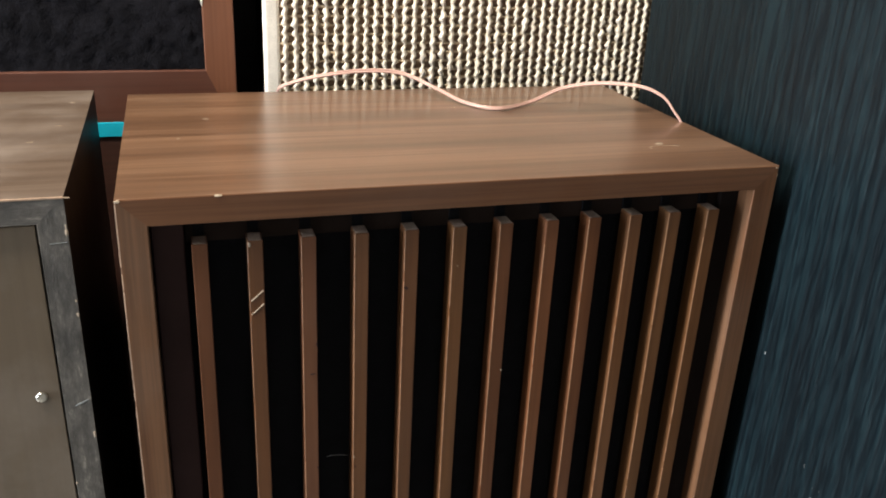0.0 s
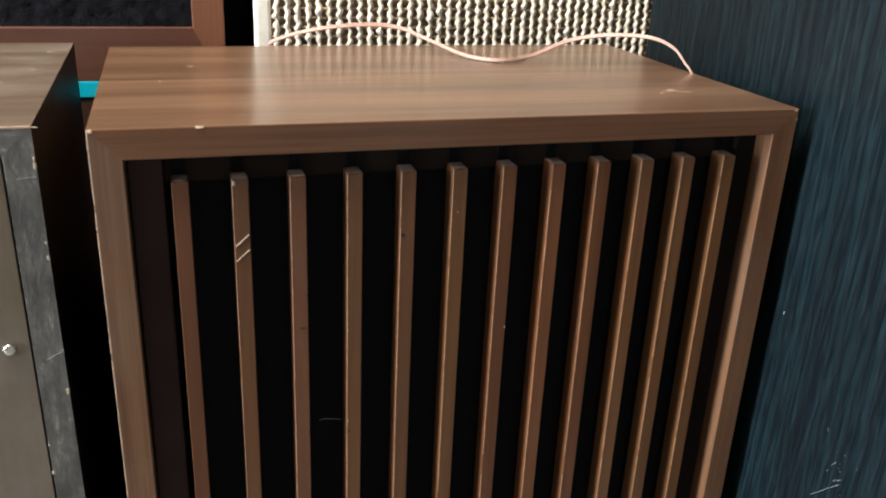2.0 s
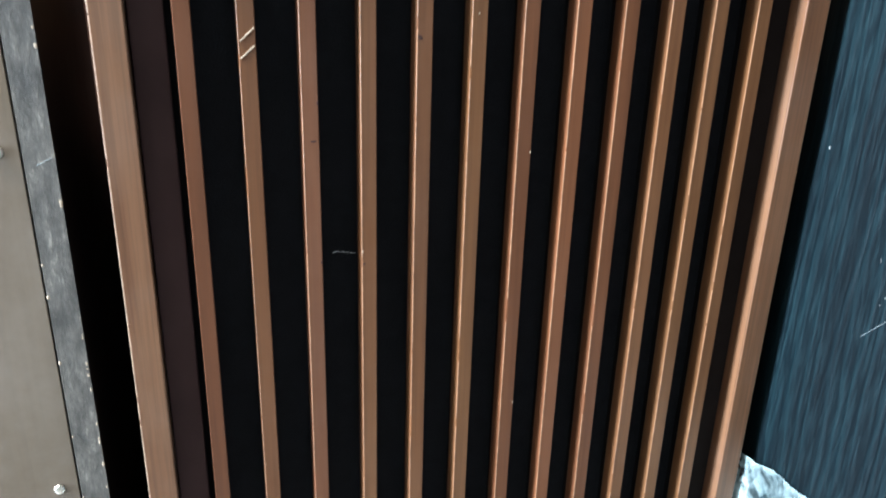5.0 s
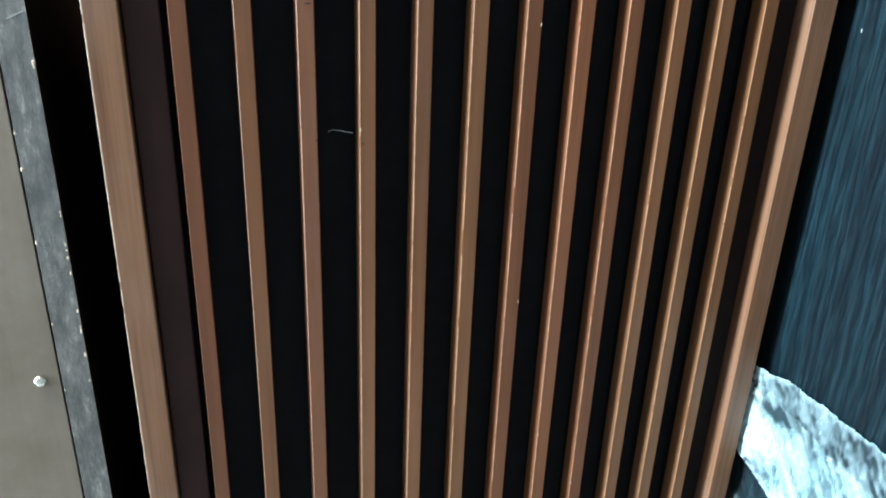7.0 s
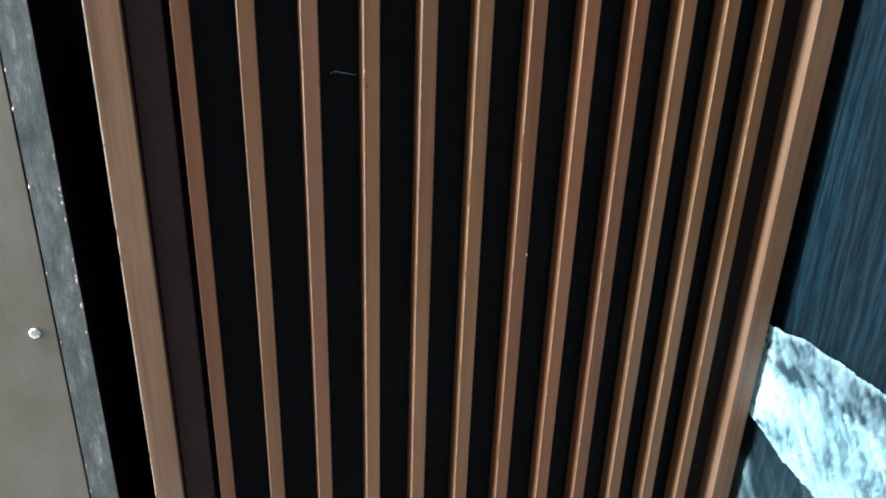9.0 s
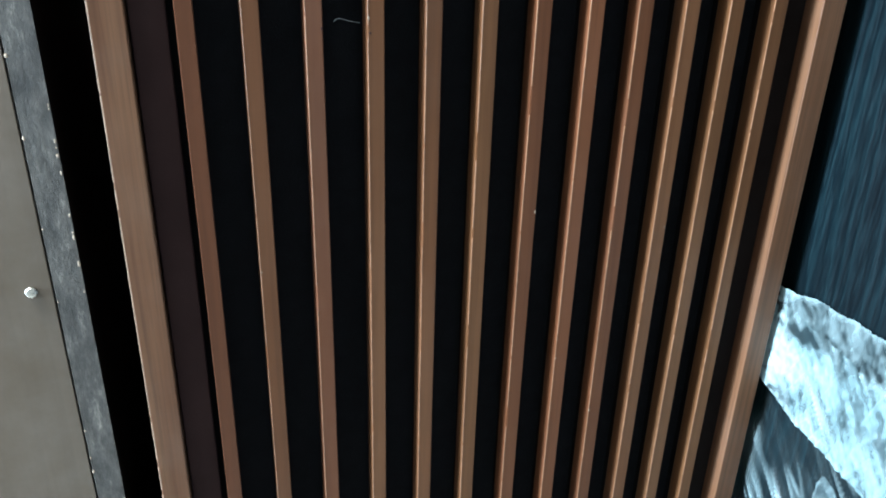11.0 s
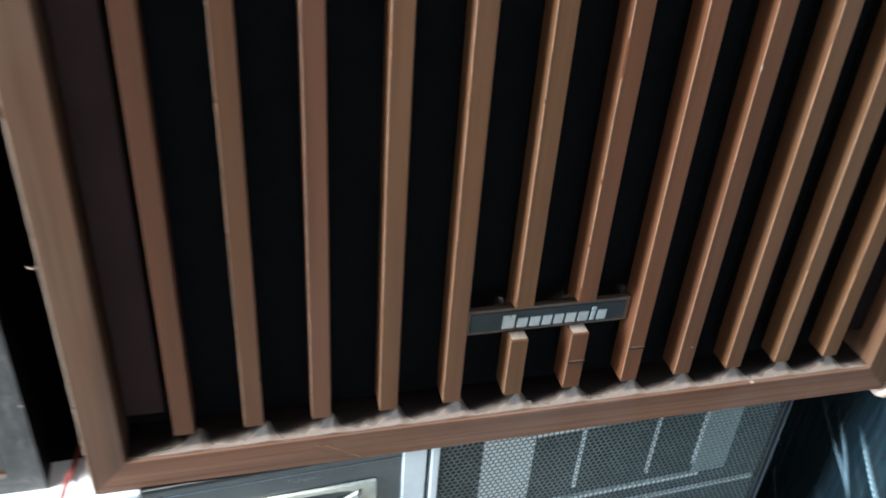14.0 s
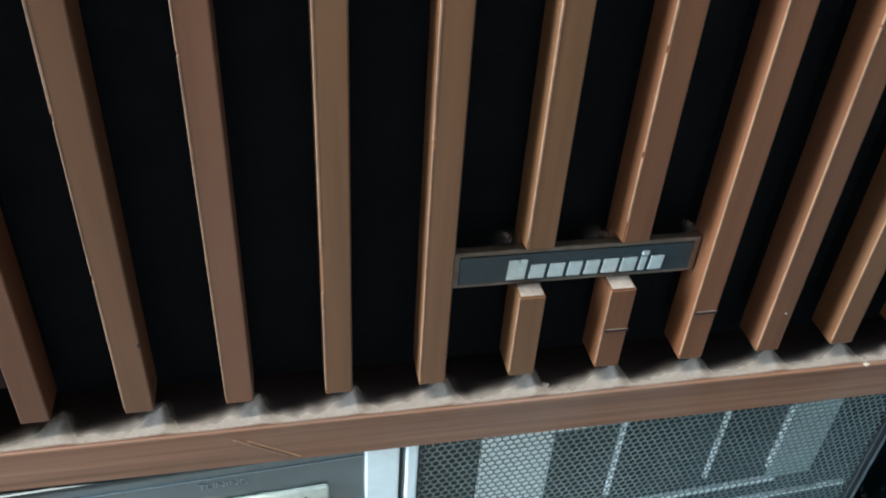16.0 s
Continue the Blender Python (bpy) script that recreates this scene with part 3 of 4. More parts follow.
speaker = slatted_speaker()


def badge(parent):
    """The maker's plate between the fifth and the eighth slat; its writing is drawn as plain silver blocks."""
    x0, x1, z0, z1, y = 0.1556, 0.2303, 0.0569, 0.0695, 0.0090
    pl = part("badge", box(x0, x1, y, y + 0.003, z0, z1, 0.0004), badge_rim, parent, "tarnished bronze-rimmed name plate")
    part("badge_field", box(x0 + 0.0022, x1 - 0.0022, y - 0.0005, y + 0.0006, z0 + 0.0014, z1 - 0.0014, 0.0002), badge_dark, pl, "dark blue-grey field")
    xs, low, mid, tall = 0.1715, 0.0594, 0.0644, 0.0664
    widths = (0.0056, 0.0046, 0.0046, 0.0042, 0.0042, 0.0046, 0.0046, 0.0020, 0.0042)
    for k, w in enumerate(widths):
        top = tall if k == 0 else mid
        lean = 0.0005
        bm = prism([(xs, low), (xs + w, low), (xs + w + lean, top), (xs + lean, top)], y - 0.0011, y - 0.0004, 0.0003)
        part("silver_block", bm, letter_silver, pl, "plain raised silver block")
        if k == 7:
            part("silver_block", prism([(xs + lean, mid + 0.0005), (xs + w + lean, mid + 0.0005), (xs + w + lean + 0.0003, tall), (xs + lean + 0.0003, tall)], y - 0.0011, y - 0.0004, 0.0002), letter_silver, pl)
        xs += w + 0.0011
    return pl


badge(speaker)


def dust_layer(name, x0, x1, y0, y1, z, nx, ny, cover, label):
    """A thin, uneven coat of dust; `cover` gives its height in metres and how densely it lies."""
    bm = bmesh.new()
    dens, grid = [], []
    for i in range(nx + 1):
        row = []
        for j in range(ny + 1):
            x, y = x0 + (x1 - x0) * i / nx, y0 + (y1 - y0) * j / ny
            h, d = cover(x, y)
            row.append(bm.verts.new((x, y, z + 0.00012 + max(h, 0))))
            dens.append(d)
        grid.append(row)
    for i in range(nx):
        for j in range(ny):
            bm.faces.new((grid[i][j], grid[i + 1][j], grid[i + 1][j + 1], grid[i][j + 1]))
    ob = solo(name, bm, dust_coat, label, "dust", ((x0 + x1) / 2, (y0 + y1) / 2, z), "stuff", True)
    at = ob.data.attributes.new("layers", "FLOAT", "POINT")
    at.data.foreach_set("value", dens)


def dust():
    def board(x, y):
        edge = 0.0078 + 0.0022 * noise.noise(Vector((x * 90, 3, 0)))
        h = 0.0
        for k in range(12):
            u = (x - (SLAT_X[k] + SW + 0.001)) / PITCH      # 0 just right of a slat, falling off to its left
            rise = math.exp(u * 3.4) if u < 0 else math.exp(-(u / 0.13) ** 2)
            edge += 0.0075 * rise
            h += 0.0040 * rise * math.exp(-((y - 0.0088) / 0.0060) ** 2)
        h *= 0.9 + 0.35 * noise.noise(Vector((x * 110, y * 120, 1))) + 0.08 * noise.noise(Vector((x * 600, y * 600, 3)))
        d = 0.8 * (edge - y) / 0.0060 + 0.25 * noise.noise(Vector((x * 260, y * 260, 6)))
        return h, max(0.0, min(0.84, d)) * min(1.0, y / 0.0012)

    dust_layer("dust_drift", F + 0.001, W - F - 0.001, 0.0006, CLOTH_Y - 0.0004, F + 0.0019, 520, 40, board, "grey-brown dust lying along the speaker's bottom board")
    for k, (xc, w) in enumerate(((0.1690, 0.006), (0.1965, 0.006), (0.2262, 0.003))):
        def tuft(x, y):
            u, v = (x - xc) / w, (y - 0.0095) / 0.012
            e = math.exp(-((u - 0.45) * 1.1) ** 2 - (v * 0.9) ** 2) * (0.8 + 0.35 * noise.noise(Vector((x * 300, y * 300, k))))
            return 0.0034 * e - 0.0002, min(0.85, max(0.0, 1.2 * e - 0.22))
        dust_layer("dust_tuft", xc - 1.6 * w, xc + 1.05 * w, 0.0095, 0.0165, 0.0694, 40, 24, tuft, "soft tuft of dust behind the name plate")

dust()
for pts, mat in (([(0.1045, 0.0105, 0.4225), (0.107, 0.0095, 0.4238), (0.112, 0.0110, 0.4222), (0.117, 0.0110, 0.4212)], print_white), ([(-0.004, 0.001, 0.1150), (-0.002, -0.001, 0.1154), (0.0005, 0.0005, 0.1152)], cork)):
    solo("lint_thread", tube(pts, 0.00011, 5), mat, "pale wisp of lint caught on the wood", "lint", pts[0])
solo("cork_foot", blob((0.383, 0.004, -0.004), (0.006, 0.006, 0.004), 4, 0.2), cork, "small pale cork pad under the speaker corner", "foot pad", (0.383, 0.004, -0.008), smooth=True)


# ---- the second speaker, seen from its back ----
def turned_speaker():
    x0, x1, y0, y1, h, e, eb = -0.401, -0.0187, 0.0070, 0.236, 0.5978, 0.0135, 0.0090
    sp = thing("turned_loudspeaker", ((x0 + x1) / 2, (y0 + y1) / 2, 0.0), "loudspeaker turned backwards, worn black edges, screwed olive-brown back board", "loudspeaker")
    f = y0 + 0.0012
    part("top_board", prism([(x0, h), (x1, h), (x1 - e, h - e), (x0 + e, h - e)], f, y1, 0), rubbed_walnut_x, sp, "scratched walnut-laminate top")
    part("bottom_board", prism([(x0 + e, eb), (x1 - e, eb), (x1, 0), (x0, 0)], f, y1, 0), walnut_x, sp)
    part("side_board", prism([(x1, 0), (x1 - e, eb), (x1 - e, h - e), (x1, h)], f, y1, 0), gap_shade_side, sp, "wine-brown side blackened for the gap's shade")
    part("side_board", prism([(x0, 0), (x0, h), (x0 + e, h - e), (x0 + e, eb)], f, y1, 0), red_wood_z, sp)
    def edge(poly, mat):
        bm = prism(poly, y0, f, 0)
        return part("edge_band", bm, mat, sp, "worn black edge band with pale chips")
    edge([(x0, h), (x1, h), (x1 - e, h - e), (x0 + e, h - e)], old_black_edge_x)
    edge([(x0 + e, eb), (x1 - e, eb), (x1, 0), (x0, 0)], old_black_edge_x)
    edge([(x1, 0), (x1 - e, eb), (x1 - e, h - e), (x1, h)], old_black_edge)
    edge([(x0, 0), (x0, h), (x0 + e, h - e), (x0 + e, eb)], old_black_edge)
    bb = part("back_board", box(x0 + e + 0.0012, x1 - e - 0.0012, f + 0.0008, f + 0.008, eb + 0.0012, h - e - 0.0012, 0.0004), back_board, sp, "olive-brown hardboard back")
    for x in (-0.0428, -0.2, -0.38):
        for z in (0.4870, 0.3000, 0.1145):
            part("screw", disc_head(x, f + 0.0009, z, 0.0030 if z > 0.2 else 0.0024, 0.0020), screw_metal, bb, "bright domed screw", True)
    rng = random.Random(5)
    for k in range(34):
        z = rng.uniform(0.02, 0.59)
        x = rng.choice((x1 - 0.0006, x1 - e + 0.0004, x1 - 0.0006))
        s = rng.uniform(0.0005, 0.0013)
        part("chip", blob((x, y0 + 0.0002, z), (s * rng.uniform(0.5, 1), 0.0005, s * rng.uniform(0.8, 2.2)), k, 0.5, 1), raw_wood, sp)
    x = -0.16
    while x < x1 - 0.004:
        n = rng.uniform(0.004, 0.022)
        part("rubbed_edge", box(x, min(x + n, x1), y0 - 0.0002, y0 + 0.0009, h - 0.0010, h + 0.0001, 0.0002, 1), rubbed_edge, sp)
        x += n + rng.choice((0.0, 0.002, 0.006))
    for k in range(16):
        part("chip", blob((rng.uniform(-0.14, x1), y0 + 0.0006, h - 0.0006), (rng.uniform(0.001, 0.006), 0.0006, 0.0006), k + 50, 0.5, 1), raw_wood, sp)
    for k, (x, y) in enumerate(((-0.033, 0.14), (-0.045, 0.105), (-0.07, 0.12), (-0.03, 0.2))):
        part("chip", blob((x, y, h), (0.0022, 0.0010, 0.0003), k + 90, 0.4, 1), raw_wood, sp)
    for z, a in ((0.482, 25), (0.574, 4)):
        bm = box(-0.004, 0.004, -0.0002, 0.0003, -0.00016, 0.00016, 0.0001)
        bm.transform(pose(x1 - e / 2 + 0.002, y0, z, 0, -a, 0))
        part("scratch", bm, print_dim, sp)
    lean = Matrix.Identity(4)
    lean[0][2] = -0.00733          # its sides lean a little
    for ob in sp.children_recursive:
        ob.data.transform(lean)
    return sp


turned_speaker()
bm = box(-0.11, 0.062, 0.2838, 0.2849, 0.5500, 0.5615, 0.0003)
solo("tape_strip", bm, cyan_tape, "glossy cyan tape strip along the foot of a wooden speaker", "tape", (-0.024, 0.2849, 0.5500))


# ---- speakers standing behind ----
def foam_speaker():
    x0, x1, y0, z0, z1, w = -0.34, 0.0800, 0.285, 0.550, 1.16, 0.0235
    base = thing("brown_cabinet", (-0.13, 0.42, -B), "plain reddish-brown cabinet standing behind the speakers", "cabinet")
    part("front_panel", box(x0, x1, y0, y0 + 0.018, -B, z0, 0.001), shaded_front, base, "wine-brown front darkened for the gap's shade")
    part("body", box(x0, x1, y0 + 0.018, 0.56, -B, z0, 0.001), red_wood_z, base)
    sp = thing("foam_front_loudspeaker", (-0.13, 0.42, z0), "reddish-brown loudspeaker with a black foam front", "loudspeaker")
    part("frame_rail", prism([(x0, z0), (x1, z0), (x1 - w, z0 + 0.051), (x0 + w, z0 + 0.051)], y0, y0 + 0.02, 0.0008, (0, 2)), red_wood, sp)
    part("frame_rail", prism([(x0, z1), (x1, z1), (x1 - w, z1 - 0.03), (x0 + w, z1 - 0.03)], y0, y0 + 0.02, 0.0008, (0, 2)), red_wood, sp)
    part("frame_stile", prism([(x1, z0), (x1, z1), (x1 - w, z1 - 0.03), (x1 - w, z0 + 0.051)], y0, y0 + 0.02, 0.0008, (0, 2)), red_wood_z, sp)
    part("frame_stile", prism([(x0, z0), (x0, z1), (x0 + w, z1 - 0.03), (x0 + w, z0 + 0.051)], y0, y0 + 0.02, 0.0008, (0, 2)), red_wood_z, sp)
    # Added width past the frame blocks the pale wall and blackens the gap.
    part("body", box(x0, 0.1002, y0 + 0.03, 0.56, z0, z1, 0.001), matte_black, sp, "matte black casing widened to darken the gap")
    part("front_board", box(x0, x1, y0 + 0.02, y0 + 0.03, z0, z1, 0.001), shaded_front, sp)
    bm = bmesh.new()
    n, m = 130, 60
    g = [[bm.verts.new((x0 + w + (x1 - x0 - 2 * w) * i / n, y0 + 0.004 + 0.0016 * noise.noise(Vector((i * 0.9, j * 0.9, 0))) + 0.0012 * noise.noise(Vector((i * 0.31, j * 0.31, 4))), z0 + 0.051 + 0.22 * j / m)) for j in range(m + 1)] for i in range(n + 1)]
    for i in range(n):
        for j in range(m):
            bm.faces.new((g[i][j], g[i + 1][j], g[i + 1][j + 1], g[i][j + 1]))
    part("foam_front", bm, black_foam, sp, "crumbly black foam", True)
    part("foam_front", box(x0 + w, x1 - w, y0 + 0.004, y0 + 0.019, z0 + 0.321, z1 - 0.03, 0), black_foam, sp)
    part("chip", blob((x1 - w + 0.001, y0, z0 + 0.123), (0.0018, 0.0008, 0.0065), 2), white_paint, sp, "white scuff on the frame")
    part("chip", blob((x1 - w, y0, z0 + 0.104), (0.0009, 0.0006, 0.004), 3), white_paint, sp)


foam_speaker()


def woven_speaker():
    x0, x1, y0, z0, z1 = 0.1010, 0.515, 0.262, 0.48, 1.10
    base = thing("dark_stand", (0.3, 0.42, -B), "plain dark stand carrying a woven-front speaker", "stand")
    part("body", box(x0, x1, y0 + 0.012, 0.60, -B, z0, 0.001), red_wood_z, base)
    sp = thing("woven_front_loudspeaker", (0.3, 0.42, z0), "loudspeaker with a coarse cream woven grille cloth", "loudspeaker")
    part("body", box(x0 + 0.004, x1, y0 + 0.012, 0.60, z0, z1, 0.001), black_cloth, sp)
    gr = part("grille_panel", box(x0, x1, y0 + 0.002, y0 + 0.0118, z0, z1, 0.001), weave_back, sp, "brown backing of the woven cloth")
    part("border_strip", box(x0 - 0.0006, x0 + 0.0115, y0 - 0.0012, y0 + 0.0105, z0, z1, 0.0025, 3), cream_cloth, gr, "pale folded border of the cloth")
    zt = 0.70
    def yarn(path, r, seed):
        bm = bmesh.new()
        rings = []
        for k, p in enumerate(path):
            q = Vector(p)
            rr = r * (1 + 0.6 * noise.noise(Vector((seed * 9.1, k * 0.45, 0))) + 0.2 * noise.noise(Vector((seed * 3.1, k * 1.3, 5))))
            up = abs(path[-1][2] - path[0][2]) > abs(path[-1][0] - path[0][0])
            ring = []
            for s in range(6):
                a = 2 * math.pi * s / 6 + k * 0.35
                off = Vector((math.cos(a), math.sin(a), 0)) if up else Vector((0, math.cos(a), math.sin(a)))
                ring.append(bm.verts.new(q + off * rr))
            rings.append(ring)
        for a, b in zip(rings, rings[1:]):
            for s in range(6):
                bm.faces.new((a[s], a[(s + 1) % 6], b[(s + 1) % 6], b[s]))
        return bm
    dx, dz = 0.0079, 0.0070
    cols = int((0.46 - x0 - 0.012) / dx)
    rows = int((zt - 0.545) / dz)
    for i in range(cols):
        x = x0 + 0.0155 + i * dx
        path = []
        for k in range(rows * 4 + 1):
            z = 0.545 + k * dz / 4
            w = math.sin(math.pi * k / 4 + math.pi * (i % 2))
            path.append((x + 0.0007 * math.sin(math.pi * k / 2 + i) + 0.0007 * noise.noise(Vector((i * 2.3, k * 0.4, 1))), y0 - 0.0007 - 0.0005 * w, z))
        part("warp_yarn", yarn(path, 0.00215, i), cream_yarn, gr, "", True)
    for j in range(rows):
        z = 0.5485 + j * dz
        path = []
        n = cols * 4
        for k in range(n + 1):
            x = x0 + 0.011 + k * dx / 4
            w = math.sin(math.pi * k / 4 + math.pi * (j % 2))
            path.append((x, y0 + 0.0006 + 0.0005 * w, z + 0.0007 * noise.noise(Vector((k * 0.35, j * 1.7, 2)))))
        part("weft_yarn", yarn(path, 0.00112, j + 100), weft_yarn, gr, "", True)


woven_speaker()

cord = [(0.104, 0.250, 0.575), (0.107, 0.243, 0.592), (0.112, 0.236, 0.5990), (0.135, 0.228, 0.6070), (0.168, 0.222, 0.6120), (0.197, 0.215, 0.6115), (0.219, 0.195, 0.604), (0.234, 0.165, 0.5995), (0.254, 0.150, 0.5988), (0.283, 0.163, 0.5998),
        (0.309, 0.165, 0.609), (0.331, 0.150, 0.6155), (0.353, 0.130, 0.6172), (0.3650, 0.117, 0.6125), (0.3705, 0.109, 0.604), (0.3755, 0.103, 0.594), (0.3825, 0.102, 0.570), (0.385, 0.100, 0.52)]
cable = thing("speaker_cable", (0.25, 0.15, H), "thin pink two-core cable lying across the speaker top", "cable")
for s in (-1, 1):
    part("core", tube([(x, y + s * (0.0007 + 0.0014 * max(0.0, math.sin(x * 42.0)) * (x < 0.30)), z + s * 0.0004) for x, y, z in cord], 0.00088, 8), pink_pvc, cable, "", True)
solo("red_wire", tube([(-0.006, 0.03, 0.004), (-0.010, 0.004, 0.005), (-0.013, -0.007, 0.0045), (-0.028, -0.013, -0.003), (-0.045, -0.014, -0.018), (-0.065, -0.013, -0.045), (-0.08, -0.012, -0.08)], 0.0011, 8), red_pvc, "thin red wire hanging over the radio's front", "wire", (-0.03, -0.01, 0), smooth=True)


# ---- the radio below ----
SKEW = math.degrees(math.atan(0.05))


def lay(bm):
    """From the radio's own front (x along it, y behind it) to its place."""
    bm.transform(pose(0, -0.003, 0, 0, 0, SKEW))
    return bm


def radio():
    r = thing("radio_recorder", (0.0, 0.06, -B), "silver-trimmed stereo radio with a black dial and perforated speaker front", "radio")
    x0, x1, zb = -0.42, 0.3432, -B
    top, bot = -0.0005, -0.052
    part("body", lay(box(x0, x1, 0.026, 0.235, zb, -0.0005, 0.003)), matte_black, r)
    part("top_trim", lay(box(x0, 0.0180, 0.0, 0.0258, -0.0036, top, 0.0008)), silver_plastic, r, "silver top edge trim")
    part("top_trim", lay(box(0.0182, 0.1424, 0.0004, 0.0258, -0.0030, top, 0.0008)), black_plastic, r, "black top edge trim")
    dial = part("dial_panel", lay(box(x0 + 0.004, 0.1308, 0.0012, 0.020, -0.0462, -0.0032, 0.0004)), dial_black, r, "glossy black tuning dial")
    part("dial_line", lay(box(x0 + 0.004, 0.1306, 0.0008, 0.0013, -0.0072, -0.0067, 0)), print_dim, dial, "fine silver line")
    part("dial_line", lay(box(x0 + 0.004, 0.1306, 0.0006, 0.0013, -0.0450, -0.0437, 0)), silver_plastic, dial, "fine silver line")
    part("centre_post", lay(box(0.1310, 0.1424, 0.0, 0.0256, -0.30, -0.0032, 0.0008)), silver_plastic, r, "silver upright trim")
    part("gap_strip", lay(box(0.1426, 0.1442, 0.004, 0.0256, -0.30, -0.003, 0)), black_plastic, r)
    part("grille_edge", lay(box(0.1444, 0.1486, -0.0004, 0.0256, -0.30, -0.0035, 0.0008)), silver_plastic, r, "bright upright edge of the grille")
    part("lower_trim", lay(box(x0, 0.1308, 0.0, 0.0256, -0.0545, -0.0464, 0.0012)), silver_plastic, r, "silver strip below the dial")
    low = part("lower_panel", lay(box(x0, 0.1308, 0.002, 0.0256, -0.16, -0.0547, 0.0006)), dial_grey, r, "dark grey lower panel")
    part("lower_body", lay(box(x0, 0.1308, 0.001, 0.0256, -0.30, -0.1602, 0.001)), silver_plastic, r)
    for k in range(5):
        part("print_bar", lay(box(0.085 + k * 0.0062, 0.089 + k * 0.0062, 0.0017, 0.0021, -0.067, -0.0625, 0)), print_white, low)
    # tuning slot: an ivory tray with a thumb wheel inside
    s0, s1, zt, zl = 0.0522, 0.1190, -0.0180, -0.0322
    slot = part("tuning_slot", lay(prism([(s0, zl), (s1, zl), (s1, zt), (s0, zt)], -0.0006, 0.0012, 0.0008)), ivory_plastic, dial, "yellowed ivory tuning slot")
    n = 20
    cx, hw = 0.0880, 0.0190
    up = [(cx - hw + 2 * hw * k / n, -0.0222 + 0.0012 * math.sin(math.pi * k / n)) for k in range(n + 1)]
    dn = [(cx + hw - 2 * hw * k / n, -0.0226 - 0.0080 * math.sin(math.pi * k / n)) for k in range(n + 1)]
    part("slot_opening", lay(prism(up + dn, -0.0010, 0.0, 0)), chamber_dark, slot, "dark curved opening")
    for tri in ([(0.0588, -0.0314), (0.0640, -0.0246), (0.0672, -0.0258), (0.0650, -0.0272)], [(0.1010, -0.0304), (0.1062, -0.0268), (0.1116, -0.0214), (0.1112, -0.0262)]):
        part("corner_well", lay(prism(tri, -0.0009, 0.0, 0)), black_plastic, slot, "dark worn hollow")
    for k, (x, z, a, c) in enumerate(((0.0565, -0.0252, 0.0028, 0.0016), (0.0600, -0.0222, 0.0034, 0.0012), (0.0570, -0.0300, 0.0022, 0.0012), (0.0690, -0.0300, 0.0040, 0.0010), (0.1120, -0.0292, 0.0030, 0.0008))):
        part("stain", lay(blob((x, -0.0006, z), (a, 0.0002, c), k, 0.6)), slot_stain, slot, "brown stain in the ivory plastic")
    bm = bmesh.new()
    rings = []
    for k in range(n + 1):
        u = k / n
        x, z = cx - hw * 1.14 + 2.28 * hw * u, -0.0244 - 0.0058 * math.sin(math.pi * u)
        y = -0.0012 - 0.0018 * math.sin(math.pi * u)
        rings.append([bm.verts.new((x, y + a, z + b)) for a, b in ((0, 0.0022), (-0.0010, 0.0018), (-0.0012, -0.0026), (0, -0.0034))])
    for a, b in zip(rings, rings[1:]):
        for q in range(4):
            bm.faces.new((a[q], a[(q + 1) % 4], b[(q + 1) % 4], b[q]))
    bm.faces.new(rings[0])
    bm.faces.new(rings[-1][::-1])
    bmesh.ops.recalc_face_normals(bm, faces=bm.faces[:])
    wheel = part("tuning_wheel", lay(bm), ivory_white, slot, "pale ribbed tuning wheel rim")
    ca, sa = math.cos(math.radians(SKEW)), math.sin(math.radians(SKEW))
    def at(x, y=0.0010):
        return x * ca - y * sa, -0.003 + x * sa + y * ca
    for text, size, x, z, mat in (("TUNING", 0.0040, 0.0785, -0.0120, print_dim), ("MHz", 0.0062, 0.0335, -0.0196, print_white), ("kHz", 0.0050, 0.0365, -0.0360, print_dim), ("108", 0.0060, 0.0050, -0.0196, print_white)):
        px, py = at(x)
        letters(text, size, px, py, z, SKEW, mat, dial, "dial_print")
    part("print_bar", lay(box(0.0205, 0.0315, 0.0009, 0.0013, -0.0178, -0.0175, 0)), print_dim, dial)
    part("print_bar", lay(box(0.0255, 0.0345, 0.0009, 0.0013, -0.0343, -0.0340, 0)), print_dim, dial)
    for k in range(4):
        part("print_bar", lay(box(-0.004 + k * 0.0085, 0.0015 + k * 0.0085, 0.0009, 0.0013, -0.0402, -0.0372, 0)), print_dim, dial)
    for k in range(18):
        part("print_bar", lay(box(0.1095 + k * 0.00115, 0.1100 + k * 0.00115, 0.0009, 0.0013, -0.0402, -0.0386, 0)), print_dim, dial)
    # loudspeaker chamber behind the perforated steel
    cz0 = -0.24
    ch = part("chamber", lay(box(0.1488, 0.3418, 0.0052, 0.0256, cz0, -0.004, 0)), chamber_dark, r, "dark chamber behind the grille")
    part("silver_plate", lay(box(0.1715, 0.1985, 0.0033, 0.0051, -0.0635, -0.0085, 0.001)), plate_silver, ch, "bright silver plate")
    part("silver_plate", lay(box(0.2954, 0.3160, 0.0033, 0.0051, -0.0635, -0.0085, 0.001)), dull_plate, ch, "dull silver plate")
    for x in (0.2240, 0.2660, 0.2940):
        part("rib", lay(box(x, x + 0.0012, 0.0033, 0.0051, -0.0565, -0.0085, 0)), plate_silver, ch, "thin silver rib")
    part("rib", lay(box(0.1990, 0.3000, 0.0033, 0.0051, -0.0135, -0.0105, 0)), plate_silver, ch, "silver rail")
    part("rib", lay(box(0.1990, 0.3000, 0.0033, 0.0051, -0.0660, -0.0635, 0)), plate_silver, ch, "silver rail")
    part("rib", lay(box(0.1550, 0.3370, 0.0033, 0.0051, -0.0770, -0.0755, 0)), plate_silver, ch, "silver rail")
    bm = bmesh.new()
